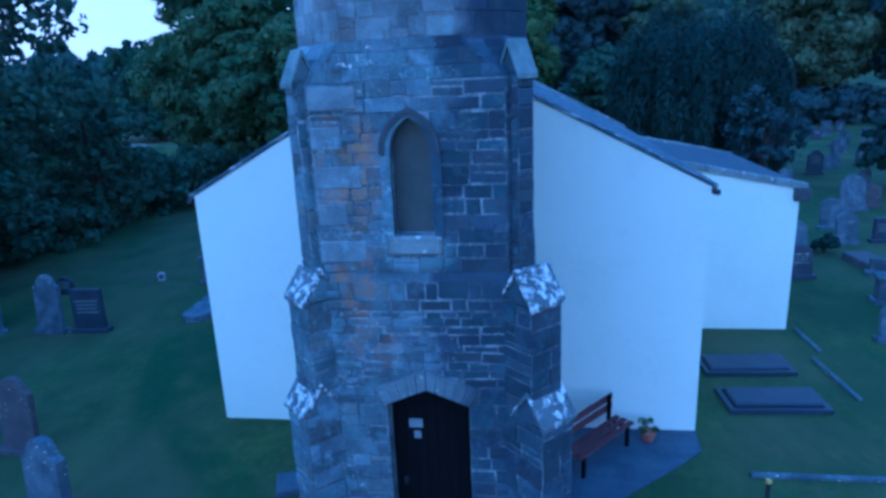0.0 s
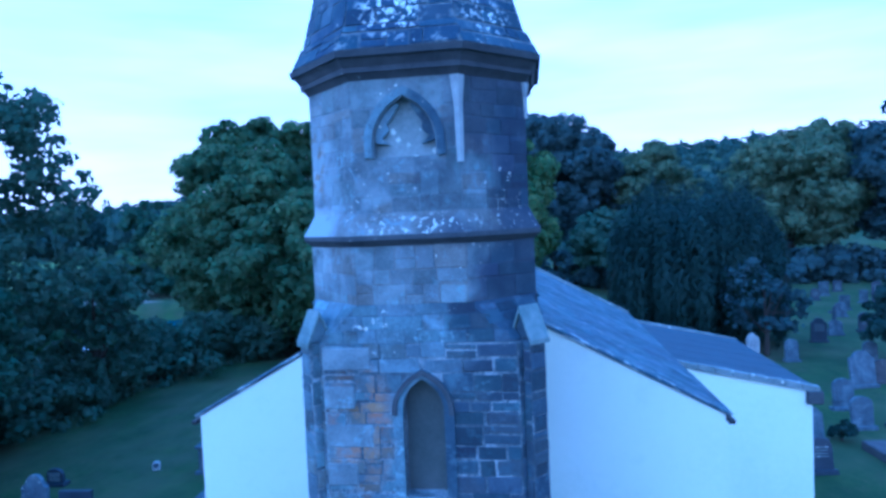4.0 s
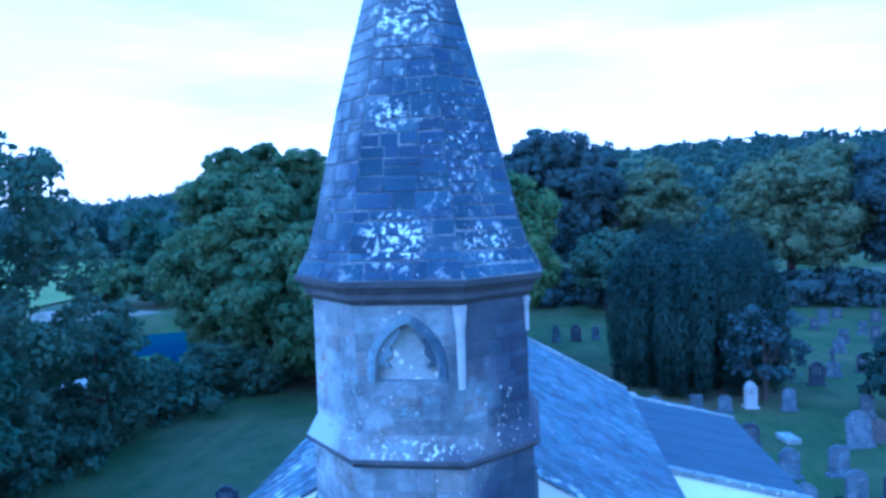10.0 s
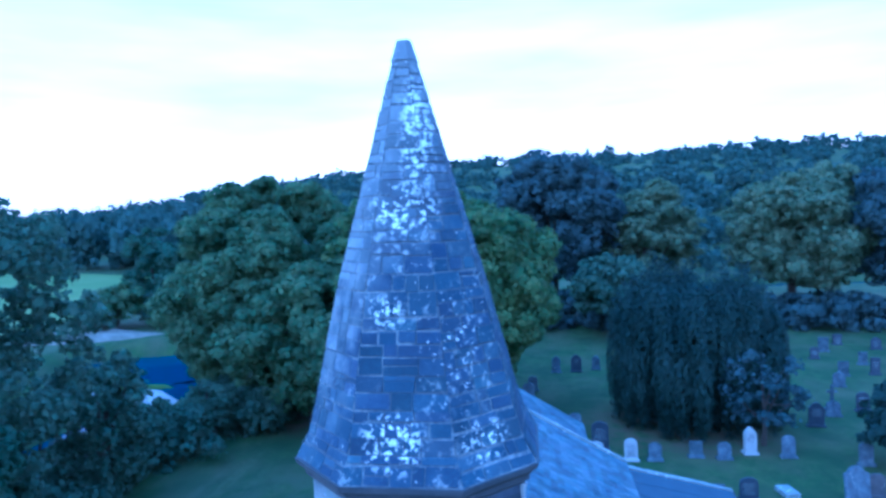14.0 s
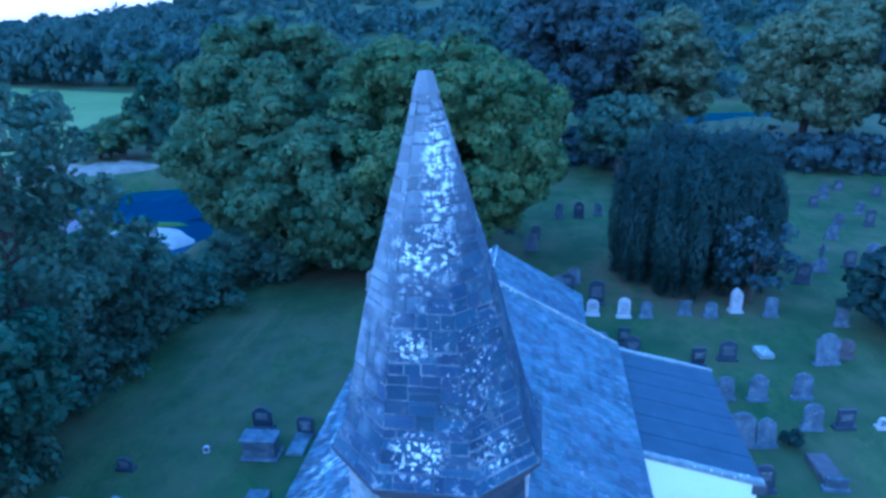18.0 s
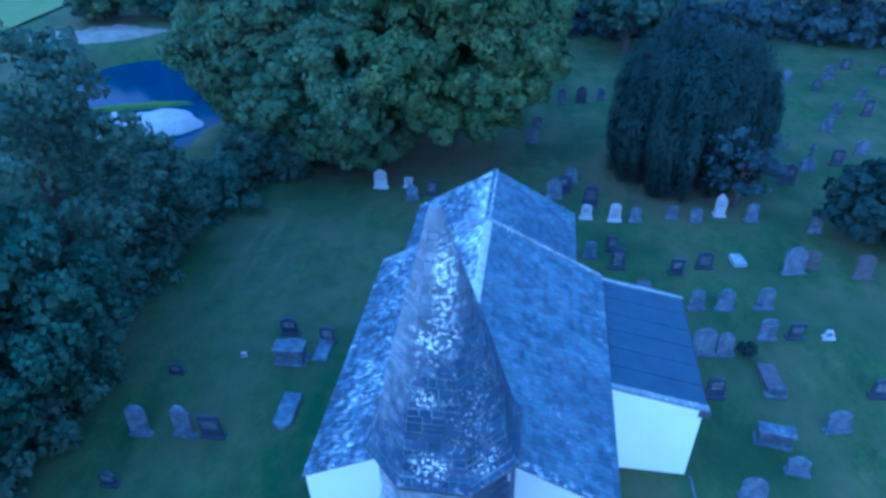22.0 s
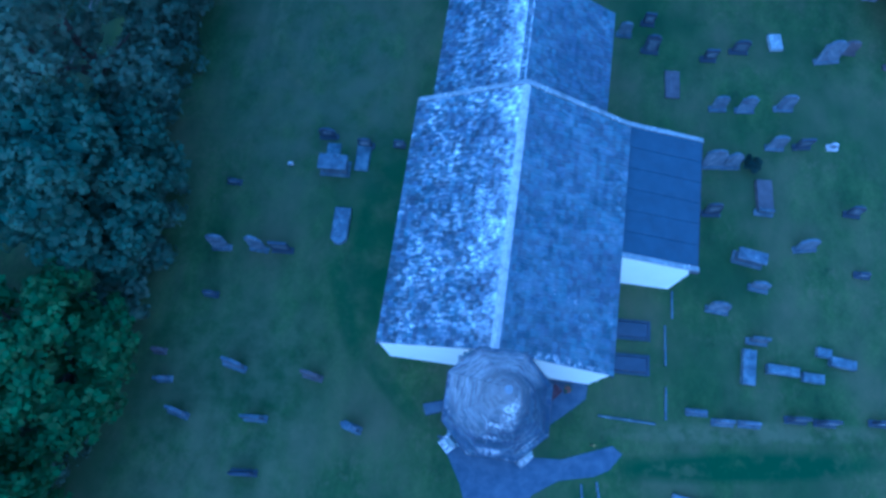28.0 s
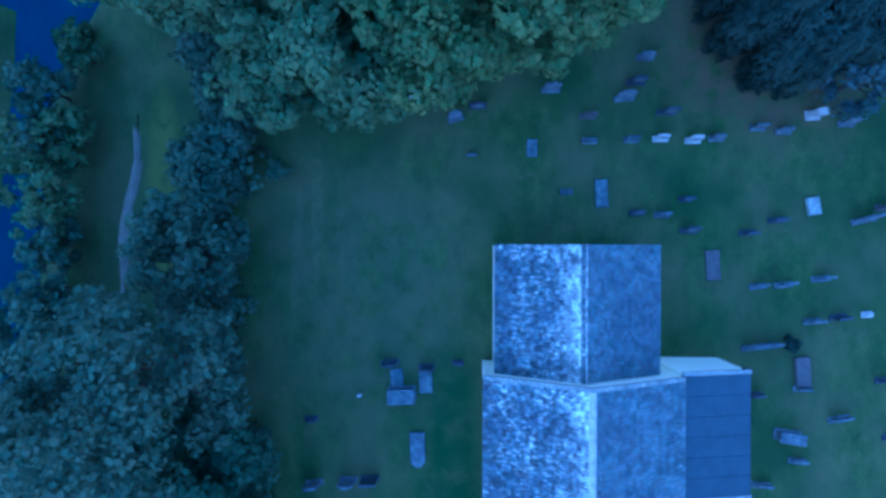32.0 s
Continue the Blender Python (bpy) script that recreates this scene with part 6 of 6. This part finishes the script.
tree("broadleaf_tree", -30.3, 20.0, 3.6, 7.5, 0.5, M_LEAF_DARK, 9, "dark broad tree on the river bank", **OPEN)
tree("broadleaf_tree", -29.5, 9.5, 4.5, 9.0, 0.5, M_LEAF_DARK, 10, "riverside tree with mid-green leaves", **OPEN)
for k_, (x_, y_, r_, h_) in enumerate(((-31.3, 27.5, 1.9, 4.6), (-31.2, 33, 2.0, 5.6), (-31.4, 38.5, 1.8, 4.6), (-31.0, 42.2, 1.2, 2.2), (-40.0, 33, 2.6, 5.0), (-39.6, 41.5, 2.5, 6.0), (-42.0, 46.0, 2.4, 5.4), (-32.4, 35.6, 1.8, 6.0), (-41, 24, 3.0, 6.5), (-40.5, 14, 3.0, 6.0), (-31.0, 30.2, 1.8, 4.0), (-30.2, 36.0, 1.9, 4.0), (-32.6, 25.0, 2.2, 5.0), (-29.8, 40.6, 1.3, 2.2), (-31.3, 35.9, 1.5, 4.8), (-31.5, 30.6, 1.6, 3.4))):
    tree("riverside_bush", x_, y_, r_, h_, 0.1, M_LEAF if k_ % 2 else M_LEAF_DARK, 110 + k_, "leafy willow bush on the river bank", "bush", lobes=22, per=15, size=0.27, trunk=0.1, group="bushes on the river bank", core=0.4, loose=0.35)
# undergrowth along the edge of the grass
ur = np.random.default_rng(30)
ub = []
for k in range(70):
    yy = -12 + 50 * k / 70
    edge = -20.6 - 0.9 * np.sin(yy * 0.3)
    ub.append((edge - ur.uniform(0, 2.6), yy + ur.uniform(-0.5, 0.5), ur.uniform(0.5, 1.5), ur.uniform(0.9, 1.7), ur.uniform(0.9, 1.7), ur.uniform(0.8, 1.9)))
for k in range(26):
    ub.append((-20 + ur.uniform(-3, 3), 40 + ur.uniform(-1, 3), ur.uniform(0.6, 1.6), ur.uniform(1, 1.8), ur.uniform(1, 1.6), ur.uniform(0.8, 1.7)))
V, F = leaf_cloud(ur, ub, 17.0, 0.31, loose=0.3)
hedge = new("hedge", quads_mesh("hedge", V, F, M_LEAF_DARK))
tagged(hedge, "dark tangled undergrowth along the churchyard edge", "undergrowth", kind="stuff")
fb = []
for k in range(60):
    xx = -12 + 84 * k / 60
    fb.append((xx, 75 + ur.uniform(-1.5, 2.5) - 0.0035 * (xx - 20) ** 2 * (xx > 20), ur.uniform(0.6, 2.2), ur.uniform(1.5, 2.6), ur.uniform(1.4, 2.2), ur.uniform(1.2, 3.0)))
V, F = leaf_cloud(ur, fb, 7.0, 0.6)
tagged(new("hedge", quads_mesh("hedge", V, F, M_LEAF_COPPER)), "dark undergrowth below the trees beyond the graves", "undergrowth", kind="stuff")
# yew: a broad dome of upright sprays
rng = np.random.default_rng(40)
yb = [(0, 0, 4.4, 4.6, 4.2, 5.2)]
for k in range(90):
    a, q = rng.uniform(0, 6.283), np.sqrt(rng.uniform(0.15, 1))
    hh = 10.8 * (1 - 0.38 * q ** 4) * rng.uniform(0.86, 1.04)
    yb.append((5.3 * q * np.cos(a), 4.8 * q * np.sin(a), hh * 0.5, 0.6, 0.6, hh * 0.5))
tree("yew_tree", 9.6, 43.2, 5.4, 9.6, 0.3, M_LEAF_YEW, 41, "broad dark clipped-looking yew with upright sprays", "yew tree", blobs=yb, per=26.0, size=0.2, upright=True, trunk=0.5)
rng = np.random.default_rng(50)
tree("small_tree", 12.5, 38.7, 2.4, 6.0, 0.8, M_LEAF_DUSK, 51, "small grey-green tree with open foliage beside the yew", lobes=40, per=9.0, size=0.24, trunk=0.14, core=0.45, span=(0.1, 0.24), loose=0.6)
tree("shrub", 19.6, 35.4, 3.3, 5.0, 0.2, M_LEAF_YEW, 52, "large dense dark shrub among the graves", "shrub", lobes=30, size=0.36)
tree("shrub", 10.1, 24.6, 0.55, 0.7, 0.02, M_LEAF_YEW, 53, "small clipped dark box bush between headstones", "shrub", lobes=10, per=60, size=0.14, trunk=0.04)
GRP = "tall trees beyond the churchyard"
for i, (x, y, r, h, m_, lb) in enumerate((
        (2.5, 82, 8.5, 21.5, M_LEAF_COPPER, "tall dusky beech beyond the graves"), (13.8, 84, 7.0, 17.0, M_LEAF_OLIVE, "tall fresh green tree beyond the graves"), (29.5, 80, 7.0, 18.0, M_LEAF_OLIVE, "rounded green tree beyond the graves"),
        (35, 82, 6.0, 19.0, M_LEAF_OLIVE, "fresh green lime tree beyond the graves"), (43, 78, 8.0, 20.5, M_LEAF_COPPER, "broad dusky tree beyond the graves"), (55, 74, 8.0, 19.0, M_LEAF_DARK, "broad dark tree beyond the graves"),
        (66, 66, 8.0, 18.0, M_LEAF, "broad green tree at the churchyard wall"), (-8, 78, 7.5, 16.0, M_LEAF_DARK, "dark tree behind the sycamores"), (8, 70, 4.5, 9.0, M_LEAF_DARK, "lower dark tree beside the grass"),
        (36, 96, 7, 15, M_LEAF_DARK, "dark spreading tree by the river"), (-47, 83, 5.0, 12.0, M_LEAF_BLUE, "tall grey-green willow on the far bank"), (-55, 46, 5, 9, M_LEAF_DARK, "dark tree on the far river bank"),
        (-60, 25, 7, 12, M_LEAF_DARK, "dark tree on the far river bank"), (-24, 92, 8, 14, M_LEAF_DARK, "dark tree on the far river bank"))):
    tree("broadleaf_tree", x, y, r, h, 1.6 if x > -10 else 0.2, m_, 60 + i, lb, lobes=50, per=12.0, size=0.42, trunk=0.4, group=GRP, span=(0.16, 0.36))
for k_, (x_, y_, r_, h_) in enumerate(((-58, 77, 3.0, 4.4), (-54.2, 85, 3.8, 14.2))):
    tree("broadleaf_tree", x_, y_, r_, h_, 0.2, (M_LEAF_DARK, M_LEAF_BLUE)[k_ % 2], 140 + k_, "dark tree at the meadow corner beyond the river", lobes=40, per=8.0, size=0.5, trunk=0.3, group=GRP)
for k_ in range(4):
    x_ = -47 - 3.4 * k_
    tree("meadow_bush", x_, 78 + 2.0 * math.sin(k_ * 2.1), 2.8 + (k_ % 3) * 0.5, 3.8 + (k_ % 3) * 1.3, 0.1, (M_LEAF_BLUE, M_LEAF_DARK, M_LEAF)[k_ % 3], 130 + k_, "leafy bush along the meadow edge", "bush", lobes=26, per=5.5, size=0.55, trunk=0.15, group="bushes along the meadow")
# woods on the hill, far off
wr_ = np.random.default_rng(90)
V0, F0 = [], []
for k in range(5):
    bl = crown_lobes(wr_, 5.0, 10.0, 1.0, 10)
    v, f_ = leaf_cloud(wr_, bl, 0.65, 1.45)
    V0.append(v)
    F0.append(f_)
VV, FF, base, count = [], [], 0, 0
while count < 2000:
    x, y = wr_.uniform(-380, 360), wr_.uniform(112, 430)
    if count < 130:
        x, y = -48 - 1.5 * count, wr_.uniform(142, 158)
    line = y + 0.35 * x
    if count >= 130 and (line < 128 or (x < -55 and y < 140) or river_distance(x, y) < 6):
        continue
    if y > 260 and wr_.uniform() < 0.35:
        continue
    k = wr_.integers(5)
    a, s = wr_.uniform(0, 6.283), wr_.uniform(0.7, 1.15)
    tall = 1.0
    if count < 130:
        tall = wr_.uniform(1.35, 1.65) * (1 - 0.3 * min(1.0, max(0.0, (-x - 95) / 70)))
    c, sn = np.cos(a) * s, np.sin(a) * s
    v = V0[k]
    z = float(ground_height(x, y))
    VV.append(np.stack([v[:, 0] * c - v[:, 1] * sn + x, v[:, 0] * sn + v[:, 1] * c + y, v[:, 2] * s * tall * wr_.uniform(0.9, 1.2) + z - 2.2 - 0.02 * max(0.0, y - 220)], 1))
    FF.append(F0[k] + base)
    base += len(v)
    count += 1
woods = new("woods", quads_mesh("woods", np.concatenate(VV), np.concatenate(FF), M_LEAF_HAZED))
tagged(woods, "mixed broadleaf woods covering the hill", "woods", kind="stuff")
